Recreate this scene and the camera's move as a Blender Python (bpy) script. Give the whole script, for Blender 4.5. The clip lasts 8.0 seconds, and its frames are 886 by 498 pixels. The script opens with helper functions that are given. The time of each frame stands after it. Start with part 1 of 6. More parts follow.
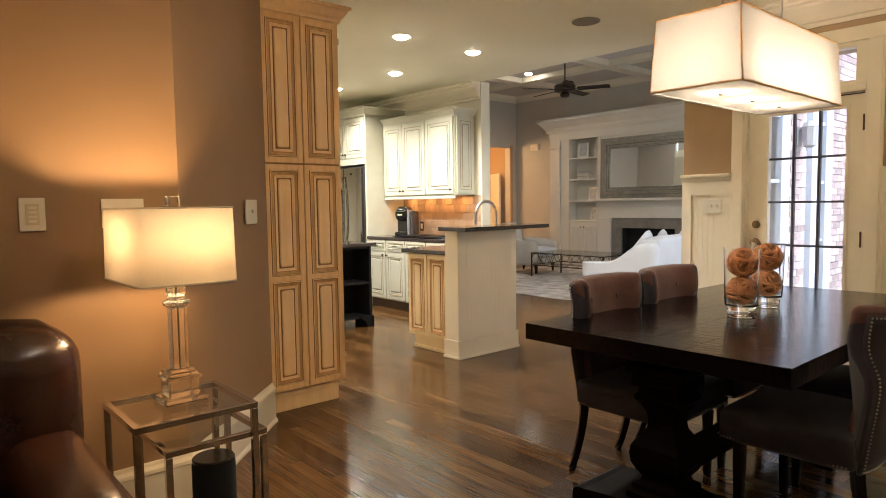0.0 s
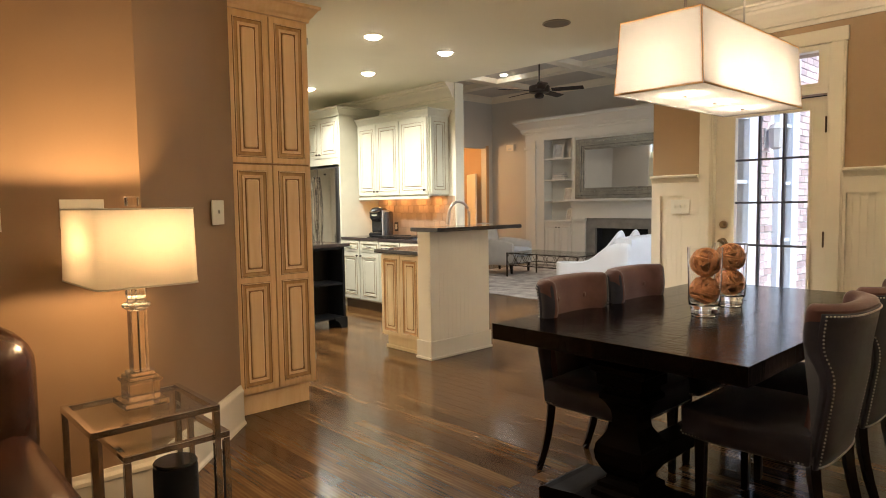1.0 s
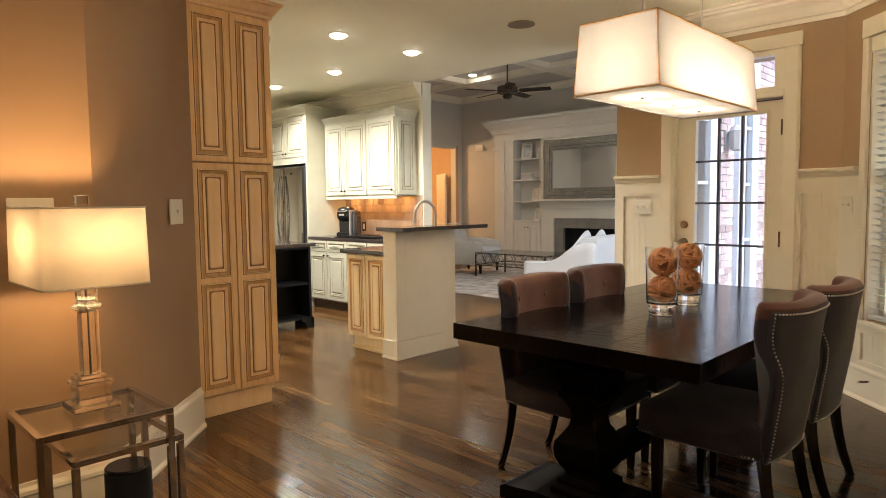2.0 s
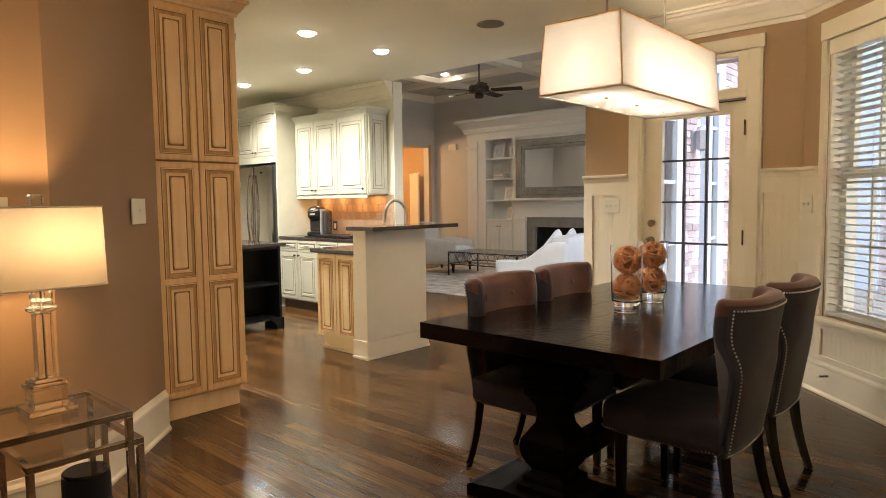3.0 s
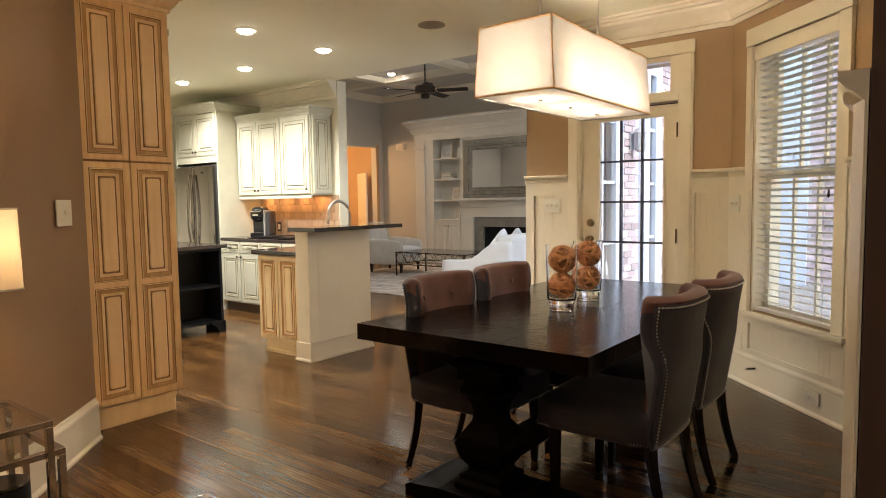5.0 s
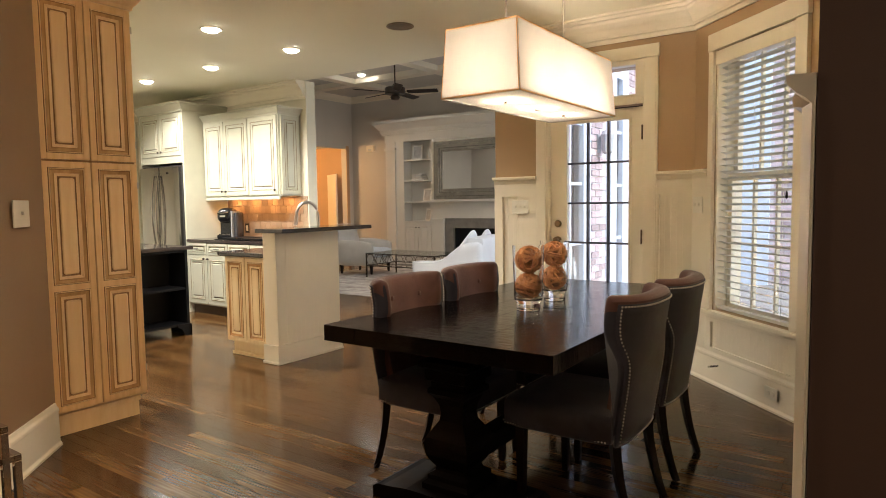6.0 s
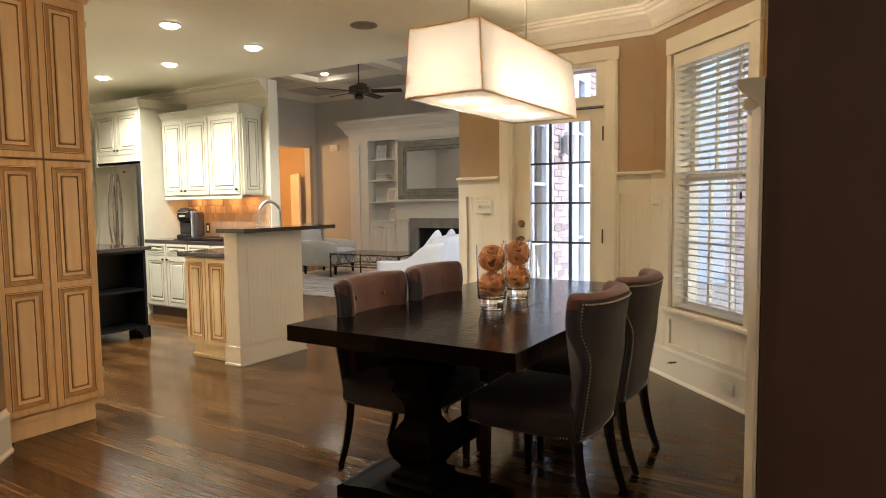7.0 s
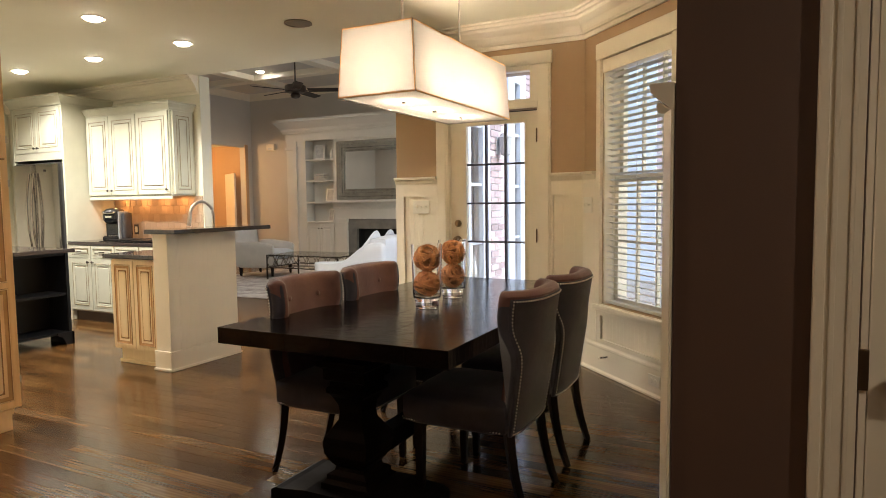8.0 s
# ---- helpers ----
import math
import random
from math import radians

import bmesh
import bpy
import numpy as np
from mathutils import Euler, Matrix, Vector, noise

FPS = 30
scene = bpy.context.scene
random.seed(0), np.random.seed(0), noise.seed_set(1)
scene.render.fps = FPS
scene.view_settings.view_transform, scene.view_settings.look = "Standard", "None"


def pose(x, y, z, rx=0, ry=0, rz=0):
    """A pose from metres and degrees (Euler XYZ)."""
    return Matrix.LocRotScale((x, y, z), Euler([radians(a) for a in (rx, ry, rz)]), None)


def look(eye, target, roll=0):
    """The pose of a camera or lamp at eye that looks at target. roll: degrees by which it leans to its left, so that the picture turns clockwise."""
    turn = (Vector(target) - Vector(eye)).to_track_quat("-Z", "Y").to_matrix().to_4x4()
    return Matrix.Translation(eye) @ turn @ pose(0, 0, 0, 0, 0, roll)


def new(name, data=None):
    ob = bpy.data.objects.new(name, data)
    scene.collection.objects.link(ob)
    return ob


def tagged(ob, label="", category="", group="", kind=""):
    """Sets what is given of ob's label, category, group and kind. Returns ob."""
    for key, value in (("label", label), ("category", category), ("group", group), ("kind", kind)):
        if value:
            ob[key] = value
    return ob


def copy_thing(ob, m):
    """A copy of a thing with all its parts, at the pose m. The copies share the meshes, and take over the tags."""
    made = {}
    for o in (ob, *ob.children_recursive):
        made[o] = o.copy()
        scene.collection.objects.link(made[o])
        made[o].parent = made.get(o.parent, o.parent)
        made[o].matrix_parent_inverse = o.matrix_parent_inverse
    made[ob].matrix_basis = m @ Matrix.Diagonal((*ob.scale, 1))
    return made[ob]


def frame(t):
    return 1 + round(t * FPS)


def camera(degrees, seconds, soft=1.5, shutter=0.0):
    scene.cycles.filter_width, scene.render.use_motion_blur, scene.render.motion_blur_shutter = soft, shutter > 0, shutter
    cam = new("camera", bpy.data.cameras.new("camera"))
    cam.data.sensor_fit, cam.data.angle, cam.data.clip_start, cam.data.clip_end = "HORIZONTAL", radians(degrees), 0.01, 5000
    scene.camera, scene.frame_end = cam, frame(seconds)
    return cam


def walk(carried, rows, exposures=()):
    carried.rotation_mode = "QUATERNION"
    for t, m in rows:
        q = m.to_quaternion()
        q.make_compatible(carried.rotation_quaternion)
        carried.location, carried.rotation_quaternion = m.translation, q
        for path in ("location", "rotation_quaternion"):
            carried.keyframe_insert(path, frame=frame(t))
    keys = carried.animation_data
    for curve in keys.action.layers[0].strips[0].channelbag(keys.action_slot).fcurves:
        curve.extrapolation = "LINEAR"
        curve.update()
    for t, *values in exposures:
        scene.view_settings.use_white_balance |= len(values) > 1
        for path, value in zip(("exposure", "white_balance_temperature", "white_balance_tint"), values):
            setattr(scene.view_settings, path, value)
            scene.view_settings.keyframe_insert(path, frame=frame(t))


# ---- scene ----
cam = camera(69.6, 8.0, soft=0.95)
PATH = [
    (0, look((0.091, 0.034, 1.317), (-1.412, 1.346, 1.177), -0.8)),
    (0.5, look((0.111, 0.054, 1.32), (-1.367, 1.393, 1.18), -0.8)),
    (1, look((0.128, 0.074, 1.318), (-1.33, 1.435, 1.178), -0.8)),
    (1.5, look((0.145, 0.093, 1.317), (-1.283, 1.485, 1.177), -0.7)),
    (3, look((0.188, 0.138, 1.316), (-1.151, 1.617, 1.171), -0.7)),
    (3.5, look((0.199, 0.149, 1.314), (-1.118, 1.648, 1.17), -0.7)),
    (4, look((0.215, 0.16, 1.316), (-1.08, 1.678, 1.172), -0.7)),
    (4.5, look((0.231, 0.168, 1.32), (-1.028, 1.716, 1.173), -0.8)),
    (6, look((0.266, 0.181, 1.315), (-0.885, 1.811, 1.171), -0.8)),
    (6.5, look((0.27, 0.18, 1.314), (-0.839, 1.838, 1.17), -0.8)),
    (7, look((0.276, 0.174, 1.312), (-0.783, 1.865, 1.167), -0.7)),
    (7.5, look((0.289, 0.164, 1.31), (-0.689, 1.902, 1.163), -0.6)),
    (8, look((0.313, 0.172, 1.307), (-0.585, 1.953, 1.162), -0.7)),
]
walk(cam, PATH)

# ---- world and large lights ----
world = bpy.data.worlds.new("World")
scene.world = world
world.use_nodes = True
wn, wl = world.node_tree.nodes, world.node_tree.links
sky = wn.new("ShaderNodeTexSky")
sky.sky_type = "NISHITA"
sky.sun_disc = False
sky.sun_elevation, sky.sun_rotation = radians(42), radians(102.5)
wn["Background"].inputs[1].default_value = 0.15
wl.new(sky.outputs[0], wn["Background"].inputs[0])


def lamp(name, kind, m, energy, color, size=0.1, spread=None, spot=None):
    d = bpy.data.lights.new(name, kind)
    d.energy, d.color = energy, color
    if kind == "AREA" and isinstance(size, tuple):
        d.shape = "RECTANGLE"
        d.size, d.size_y = size
    elif kind == "AREA":
        d.shape, d.size = "DISK", size
        if spread:
            d.spread = radians(spread)
    elif kind == "SUN":
        d.angle = radians(size)
    else:
        d.shadow_soft_size = size
    if spot:
        d.spot_size, d.spot_blend = radians(spot), 0.6
    o = new(name, d)
    o.matrix_world = m
    return o


lamp("sun", "SUN", look((4.5, -1.0, 4.5), (0, 0, 0)), 0.8, (0.94, 0.97, 1.0), 35)
WARM = (1.0, 0.60, 0.27)
WHITE = (1.0, 0.96, 0.89)
# the last two are unseen kitchen fill, added without fittings
CANS = [(-4.30, 3.43), (-4.33, 4.30), (-5.55, 4.30), (-6.74, 4.29), (-5.55, 3.43), (-6.74, 3.43)]
for cx, cy in CANS:
    lamp("can_light", "SPOT", look((cx, cy, 2.70), (cx, cy, 0)), 37, WHITE, 0.06, spot=146)
scene.view_settings.exposure = 2.0
PEND_W, PEND_C = 13.5, (1.0, 0.82, 0.65)
LAMP_W, LAMP_C = 6.5, (1.0, 0.64, 0.33)
HALL_W = 25


# daylight through the living room windows; the third, unseen, is added
DAY = (0.86, 0.93, 1.0)
for wy, ww in [(6.38, 0.44), (7.62, 0.34), (9.4, 0.8)]:
    lamp("window_daylight", "AREA", look((-2.70, wy, 1.6), (-6.0, wy, 1.0)), 3.5, DAY, (ww, 2.2))
# only the first fitting is in view; the last two are added fill
LIVING = [(-8.12, 9.43), (-8.31, 7.7), (-5.6, 7.7), (-8.31, 6.1), (-5.6, 6.1)]
for cx, cy in LIVING:
    lamp("can_light", "SPOT", look((cx, cy, 3.73), (cx, cy, 0)), 6.5, (1.0, 0.95, 0.88), 0.06, spot=160)
# ceiling spots out of view, added to fill cupboard, slanting wall and casing
SITTING_FILL = [(-1.2, 1.3, 6.3), (1.6, -1.2, 6.0), (1.6, 0.4, 13.0), (-0.9, -3.0, 3.0)]
for cx, cy, cw in SITTING_FILL:
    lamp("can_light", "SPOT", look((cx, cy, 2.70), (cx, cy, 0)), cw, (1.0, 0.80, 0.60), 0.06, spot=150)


# ---- materials ----
def mat(name, color, rough=0.5, metal=0.0, vary=0.12, scale=6.0, bump=0.0, bscale=60.0, spec=0.5,
        coat=0.0, color2=None, stretch=None, sheen=0.0, fine=80.0, island=False):
    """A surface with two scales of colour variation and fine relief."""
    m = bpy.data.materials.new(name)
    m.use_nodes = True
    n, l = m.node_tree.nodes, m.node_tree.links
    b = n["Principled BSDF"]
    b.inputs["Roughness"].default_value = rough
    b.inputs["Metallic"].default_value = metal
    b.inputs["Specular IOR Level"].default_value = spec
    b.inputs["Coat Weight"].default_value = coat
    b.inputs["Coat Roughness"].default_value = 0.12
    if sheen:
        b.inputs["Sheen Weight"].default_value = sheen
        b.inputs["Sheen Roughness"].default_value = 0.4
    tc = n.new("ShaderNodeTexCoord")
    src = tc.outputs["Object"]
    if stretch:
        mp = n.new("ShaderNodeMapping")
        mp.inputs["Scale"].default_value = stretch
        l.new(src, mp.inputs[0])
        src = mp.outputs[0]
    big = n.new("ShaderNodeTexNoise")
    big.inputs["Scale"].default_value = scale
    big.inputs["Detail"].default_value = 5
    small = n.new("ShaderNodeTexNoise")
    small.inputs["Scale"].default_value = fine
    small.inputs["Detail"].default_value = 3
    l.new(src, big.inputs[0])
    l.new(src, small.inputs[0])
    c2 = color2 or tuple(c * (1 - vary) for c in color)
    mix = n.new("ShaderNodeMix")
    mix.data_type = "RGBA"
    mix.inputs[6].default_value = (*color, 1)
    mix.inputs[7].default_value = (*c2, 1)
    add = n.new("ShaderNodeMath")
    add.operation = "MULTIPLY_ADD"
    add.inputs[1].default_value = 0.35
    l.new(small.outputs[0], add.inputs[0])
    mr = n.new("ShaderNodeMapRange")
    mr.inputs[1].default_value, mr.inputs[2].default_value = 0.3, 0.7
    mr.inputs[4].default_value = 0.8
    l.new(big.outputs[0], mr.inputs[0])
    l.new(mr.outputs[0], add.inputs[2])
    l.new(add.outputs[0], mix.inputs[0])
    l.new(mix.outputs[2], b.inputs["Base Color"])
    rr = n.new("ShaderNodeMapRange")
    rr.inputs[3].default_value, rr.inputs[4].default_value = max(0.02, rough * 0.8), min(1, rough * 1.2)
    l.new(big.outputs[0], rr.inputs[0])
    l.new(rr.outputs[0], b.inputs["Roughness"])
    if bump:
        bt = n.new("ShaderNodeTexNoise")
        bt.inputs["Scale"].default_value = bscale
        bt.inputs["Detail"].default_value = 4
        l.new(src, bt.inputs[0])
        bp = n.new("ShaderNodeBump")
        bp.inputs["Strength"].default_value = bump
        bp.inputs["Distance"].default_value = 0.004
        l.new(bt.outputs[0], bp.inputs["Height"])
        l.new(bp.outputs[0], b.inputs["Normal"])
    return m


def glow(name, color, strength):
    m = bpy.data.materials.new(name)
    m.use_nodes = True
    b = m.node_tree.nodes["Principled BSDF"]
    b.inputs["Base Color"].default_value = (0.8, 0.8, 0.78, 1)
    b.inputs["Emission Color"].default_value = (*color, 1)
    b.inputs["Emission Strength"].default_value = strength
    return m


def glass(name, tint=(1, 1, 1), rough=0.0, thin=False):
    m = bpy.data.materials.new(name)
    m.use_nodes = True
    n, l = m.node_tree.nodes, m.node_tree.links
    if thin:
        out = n["Material Output"]
        tr = n.new("ShaderNodeBsdfTransparent")
        tr.inputs[0].default_value = (*tint, 1)
        gl = n.new("ShaderNodeBsdfGlossy")
        gl.inputs["Roughness"].default_value = 0.02
        lw = n.new("ShaderNodeLayerWeight")
        pw = n.new("ShaderNodeMath")
        pw.operation, pw.inputs[1].default_value = "POWER", 5
        l.new(lw.outputs["Facing"], pw.inputs[0])
        fr = n.new("ShaderNodeMath")
        fr.operation, fr.inputs[1].default_value, fr.inputs[2].default_value = "MULTIPLY_ADD", 0.9, 0.035
        l.new(pw.outputs[0], fr.inputs[0])
        mx = n.new("ShaderNodeMixShader")
        l.new(fr.outputs[0], mx.inputs[0])
        l.new(tr.outputs[0], mx.inputs[1])
        l.new(gl.outputs[0], mx.inputs[2])
        l.new(mx.outputs[0], out.inputs[0])
    else:
        b = n["Principled BSDF"]
        b.inputs["Base Color"].default_value = (*tint, 1)
        b.inputs["Transmission Weight"].default_value = 1
        b.inputs["Roughness"].default_value = rough
        b.inputs["IOR"].default_value = 1.48
    return m


def shade_cloth(name, color):
    """Lamp-shade cloth that lets the bulb's light through."""
    m = bpy.data.materials.new(name)
    m.use_nodes = True
    n, l = m.node_tree.nodes, m.node_tree.links
    out = n["Material Output"]
    d = n.new("ShaderNodeBsdfDiffuse")
    t = n.new("ShaderNodeBsdfTranslucent")
    w = n.new("ShaderNodeTexNoise")
    w.inputs["Scale"].default_value = 140
    r = n.new("ShaderNodeMix")
    r.data_type = "RGBA"
    r.inputs[6].default_value = (*color, 1)
    r.inputs[7].default_value = (*[c * 0.93 for c in color], 1)
    l.new(w.outputs[0], r.inputs[0])
    l.new(r.outputs[2], d.inputs[0])
    l.new(r.outputs[2], t.inputs[0])
    mx = n.new("ShaderNodeMixShader")
    mx.inputs[0].default_value = 0.5
    l.new(d.outputs[0], mx.inputs[1])
    l.new(t.outputs[0], mx.inputs[2])
    l.new(mx.outputs[0], out.inputs[0])
    return m


M_TAN = mat("tan_wall_paint", (0.44, 0.29, 0.155), 0.55, vary=0.08, scale=1.5, bump=0.08, bscale=220)
M_BROWN = mat("brown_wall_paint", (0.32, 0.195, 0.100), 0.5, vary=0.1, scale=1.5, bump=0.08, bscale=220)
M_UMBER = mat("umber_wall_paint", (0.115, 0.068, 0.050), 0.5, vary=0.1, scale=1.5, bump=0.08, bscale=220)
M_GREY = mat("grey_wall_paint", (0.60, 0.56, 0.50), 0.6, vary=0.08, scale=1.5, bump=0.08, bscale=220)
M_CREAMWALL = mat("cream_wall_paint", (0.72, 0.68, 0.54), 0.6, vary=0.06, scale=1.5, bump=0.08, bscale=220)
M_CEIL = mat("ceiling_paint", (0.93, 0.90, 0.71), 0.7, vary=0.05, scale=1.2, bump=0.1, bscale=160)
M_TRIM = mat("white_trim_paint", (0.84, 0.765, 0.615), 0.35, vary=0.06, scale=3, bump=0.03)
M_CREAM = mat("glazed_cream_paint", (0.91, 0.66, 0.375), 0.38, scale=2.5, bump=0.04, color2=(0.82, 0.55, 0.275), stretch=(12, 12, 1.2))
# the cream paint again, paled on the peninsula for the whiter kitchen light
M_LITCREAM = mat("lit_glazed_cream", (0.88, 0.72, 0.45), 0.38, scale=2.5, bump=0.04, color2=(0.80, 0.61, 0.35), stretch=(12, 12, 1.2))
M_STILE = mat("brushed_tan_glaze", (0.90, 0.62, 0.32), 0.4, scale=3, bump=0.04, color2=(0.76, 0.47, 0.205), stretch=(12, 12, 1.2))
M_GLAZE = mat("brown_glaze", (0.46, 0.23, 0.08), 0.45, vary=0.3, scale=18)
M_TANGLAZE = mat("tan_glazed_bead", (0.66, 0.38, 0.155), 0.42, scale=4, bump=0.05, color2=(0.47, 0.235, 0.08), stretch=(9, 9, 1.5))
M_WHITECAB = mat("antique_white_paint", (0.56, 0.545, 0.43), 0.35, vary=0.1, scale=6, bump=0.03)
M_WGLAZE = mat("pale_brown_glaze", (0.26, 0.19, 0.10), 0.45, vary=0.25, scale=18)
M_BLACKWOOD = mat("espresso_wood", (0.008, 0.005, 0.004), 0.15, vary=0.4, scale=4, bump=0.4, bscale=9, stretch=(1.5, 4.5, 1.5), spec=0.35)
M_PEDESTAL = mat("espresso_pedestal", (0.006, 0.004, 0.0035), 0.45, vary=0.4, scale=5, bump=0.1, bscale=40, spec=0.06)
M_BLACKPAINT = mat("black_paint", (0.005, 0.005, 0.006), 0.45, vary=0.3, spec=0.22)
M_GRANITE = mat("dark_granite", (0.018, 0.014, 0.013), 0.09, vary=0.6, scale=60, fine=200, color2=(0.06, 0.045, 0.04))
M_STEEL = mat("brushed_steel", (0.50, 0.47, 0.44), 0.16, 1.0, vary=0.05, scale=3, stretch=(30, 30, 0.4))
M_CHROME = mat("chrome", (0.75, 0.73, 0.7), 0.08, 1.0, vary=0.05)
M_NICKEL = mat("satin_nickel", (0.6, 0.55, 0.48), 0.3, 1.0, vary=0.1)
M_BRONZE = mat("dark_bronze", (0.06, 0.045, 0.035), 0.4, 0.8, vary=0.2)
# one velvet in two copies: mauve where lit, bluish charcoal where shaded
M_VELVET = mat("lit_mauve_velvet", (0.165, 0.074, 0.062), 0.75, vary=0.3, scale=9, bump=0.25, bscale=350, sheen=0.35)
M_SHADEVELVET = mat("shaded_velvet", (0.056, 0.053, 0.072), 0.8, vary=0.3, scale=9, bump=0.25, bscale=350, sheen=0.25)
M_LEATHER = mat("brown_leather", (0.052, 0.018, 0.009), 0.24, vary=0.5, scale=5, bump=0.45, bscale=22)
M_WHITECLOTH = mat("white_linen", (0.66, 0.68, 0.72), 0.9, vary=0.08, scale=5, bump=0.3, bscale=200)
M_GREYCLOTH = mat("grey_linen", (0.62, 0.58, 0.53), 0.9, vary=0.12, scale=6, bump=0.3, bscale=200)
M_PLATE = mat("ivory_plastic", (0.80, 0.76, 0.64), 0.35, vary=0.04)
# bright outdoor haze is put into these colours: paled brick and mortar, bluish trim
M_BRICK = mat("hazed_red_brick", (0.58, 0.49, 0.49), 0.85, vary=0.3, scale=14, bump=0.4, bscale=70, color2=(0.46, 0.36, 0.37))
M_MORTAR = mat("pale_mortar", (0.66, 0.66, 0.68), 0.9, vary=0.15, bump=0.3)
M_OUTTRIM = mat("hazed_white_paint", (0.60, 0.67, 0.77), 0.5, vary=0.08, scale=3)
M_GLASS = glass("clear_glass")
M_PANE = glass("window_glass", thin=True)
M_FROST = glass("frosted_crystal", rough=0.22)
M_MIRROR = mat("mirror_silver", (0.9, 0.9, 0.88), 0.02, 1.0, vary=0.01)
M_SHADE = shade_cloth("ivory_shade_cloth", (0.72, 0.68, 0.60))
M_PSHADE = shade_cloth("pale_pendant_cloth", (0.44, 0.425, 0.40))
M_CANGLOW = glow("lit_bulb", (1.0, 0.93, 0.8), 14)


# ---- building helpers ----
def box(bm, x0, x1, y0, y1, z0, z1, bev=0.0, seg=2):
    r = bmesh.ops.create_cube(bm, size=1.0)
    vs = r["verts"]
    for v in vs:
        v.co = ((x0 + x1) / 2 + v.co.x * (x1 - x0), (y0 + y1) / 2 + v.co.y * (y1 - y0), (z0 + z1) / 2 + v.co.z * (z1 - z0))
    if bev:
        es = list({e for v in vs for e in v.link_edges})
        bmesh.ops.bevel(bm, geom=es, offset=bev, segments=seg, profile=0.7, affect="EDGES")
    return bm


def B(x0, x1, y0, y1, z0, z1, bev=0.0, seg=2):
    return box(bmesh.new(), x0, x1, y0, y1, z0, z1, bev, seg)


def lathe(bm, profile, seg=28, square=False, x=0.0, y=0.0, m=None):
    """Turns a profile of (radius, height) round the z axis; square gives a four-sided section."""
    k = 4 if square else seg
    off = math.pi / 4 if square else 0
    f = math.sqrt(2) if square else 1
    rings = []
    for r, z in profile:
        ring = []
        for i in range(k):
            a = 2 * math.pi * i / k + off
            p = Vector((x + r * f * math.cos(a), y + r * f * math.sin(a), z))
            ring.append(bm.verts.new(m @ p if m is not None else p))
        rings.append(ring)
    for a, b in zip(rings, rings[1:]):
        for i in range(k):
            bm.faces.new((a[i], a[(i + 1) % k], b[(i + 1) % k], b[i]))
    bm.faces.new(list(reversed(rings[0])))
    bm.faces.new(rings[-1])
    return bm


def tube(bm, pts, r, seg=10):
    """A round bar through the points, with closed ends."""
    pts = [Vector(p) for p in pts]
    rings = []
    up = Vector((0, 0, 1))
    for i, p in enumerate(pts):
        d = (pts[min(i + 1, len(pts) - 1)] - pts[max(i - 1, 0)]).normalized()
        u = up if abs(d.dot(up)) < 0.95 else Vector((1, 0, 0))
        s = d.cross(u).normalized()
        t = s.cross(d)
        rr = r(i / (len(pts) - 1)) if callable(r) else r
        rings.append([bm.verts.new(p + (s * math.cos(2 * math.pi * k / seg) + t * math.sin(2 * math.pi * k / seg)) * rr) for k in range(seg)])
    for a, b in zip(rings, rings[1:]):
        for k in range(seg):
            bm.faces.new((a[k], a[(k + 1) % seg], b[(k + 1) % seg], b[k]))
    bm.faces.new(list(reversed(rings[0])))
    bm.faces.new(rings[-1])
    return bm


def extrude_profile(bm, prof, length, m=None):
    """A moulding: the section (across, up) swept along +y from 0 to length."""
    a = [Vector((p[0], 0, p[1])) for p in prof]
    b = [Vector((p[0], length, p[1])) for p in prof]
    if m is not None:
        a, b = [m @ v for v in a], [m @ v for v in b]
    a, b = [bm.verts.new(v) for v in a], [bm.verts.new(v) for v in b]
    k = len(a)
    for i in range(k):
        bm.faces.new((a[i], a[(i + 1) % k], b[(i + 1) % k], b[i]))
    bm.faces.new(list(reversed(a)))
    bm.faces.new(b)
    return bm


def soft_box(bm, x0, x1, y0, y1, z0, z1, r, puff=0.0, cuts=6):
    """A cushion: a rounded box whose faces bulge."""
    bmesh.ops.create_cube(bm, size=2.0)
    bmesh.ops.subdivide_edges(bm, edges=list(bm.edges), cuts=cuts, use_grid_fill=True)
    hx, hy, hz = (x1 - x0) / 2, (y1 - y0) / 2, (z1 - z0) / 2
    c = Vector(((x0 + x1) / 2, (y0 + y1) / 2, (z0 + z1) / 2))
    for v in bm.verts:
        p = Vector((v.co.x * hx, v.co.y * hy, v.co.z * hz))
        q = Vector((max(-hx + r, min(hx - r, p.x)), max(-hy + r, min(hy - r, p.y)), max(-hz + r, min(hz - r, p.z))))
        d = p - q
        if d.length > 1e-6:
            p = q + d.normalized() * r
        f = (1 - v.co.x ** 2) * (1 - v.co.y ** 2) * (abs(v.co.z) > 0.99) * v.co.z
        p.z += puff * f
        f = (1 - v.co.z ** 2) * (1 - v.co.y ** 2) * (abs(v.co.x) > 0.99) * v.co.x
        p.x += puff * f
        v.co = c + p
    return bm


def ring(bm, pairs):
    a = [bm.verts.new(p) for p, q in pairs]
    b = [bm.verts.new(q) for p, q in pairs]
    k = len(a)
    for i in range(k):
        bm.faces.new((a[i], a[(i + 1) % k], b[(i + 1) % k], b[i]))
    bm.faces.new(a)
    bm.faces.new(list(reversed(b)))
    return bm


def obj(name, bm, material, smooth=False):
    bmesh.ops.recalc_face_normals(bm, faces=bm.faces)
    me = bpy.data.meshes.new(name)
    bm.to_mesh(me)
    bm.free()
    if smooth:
        for p in me.polygons:
            p.use_smooth = True
        me.set_sharp_from_angle(angle=radians(38))
    if material:
        me.materials.append(material)
    return new(name, me)


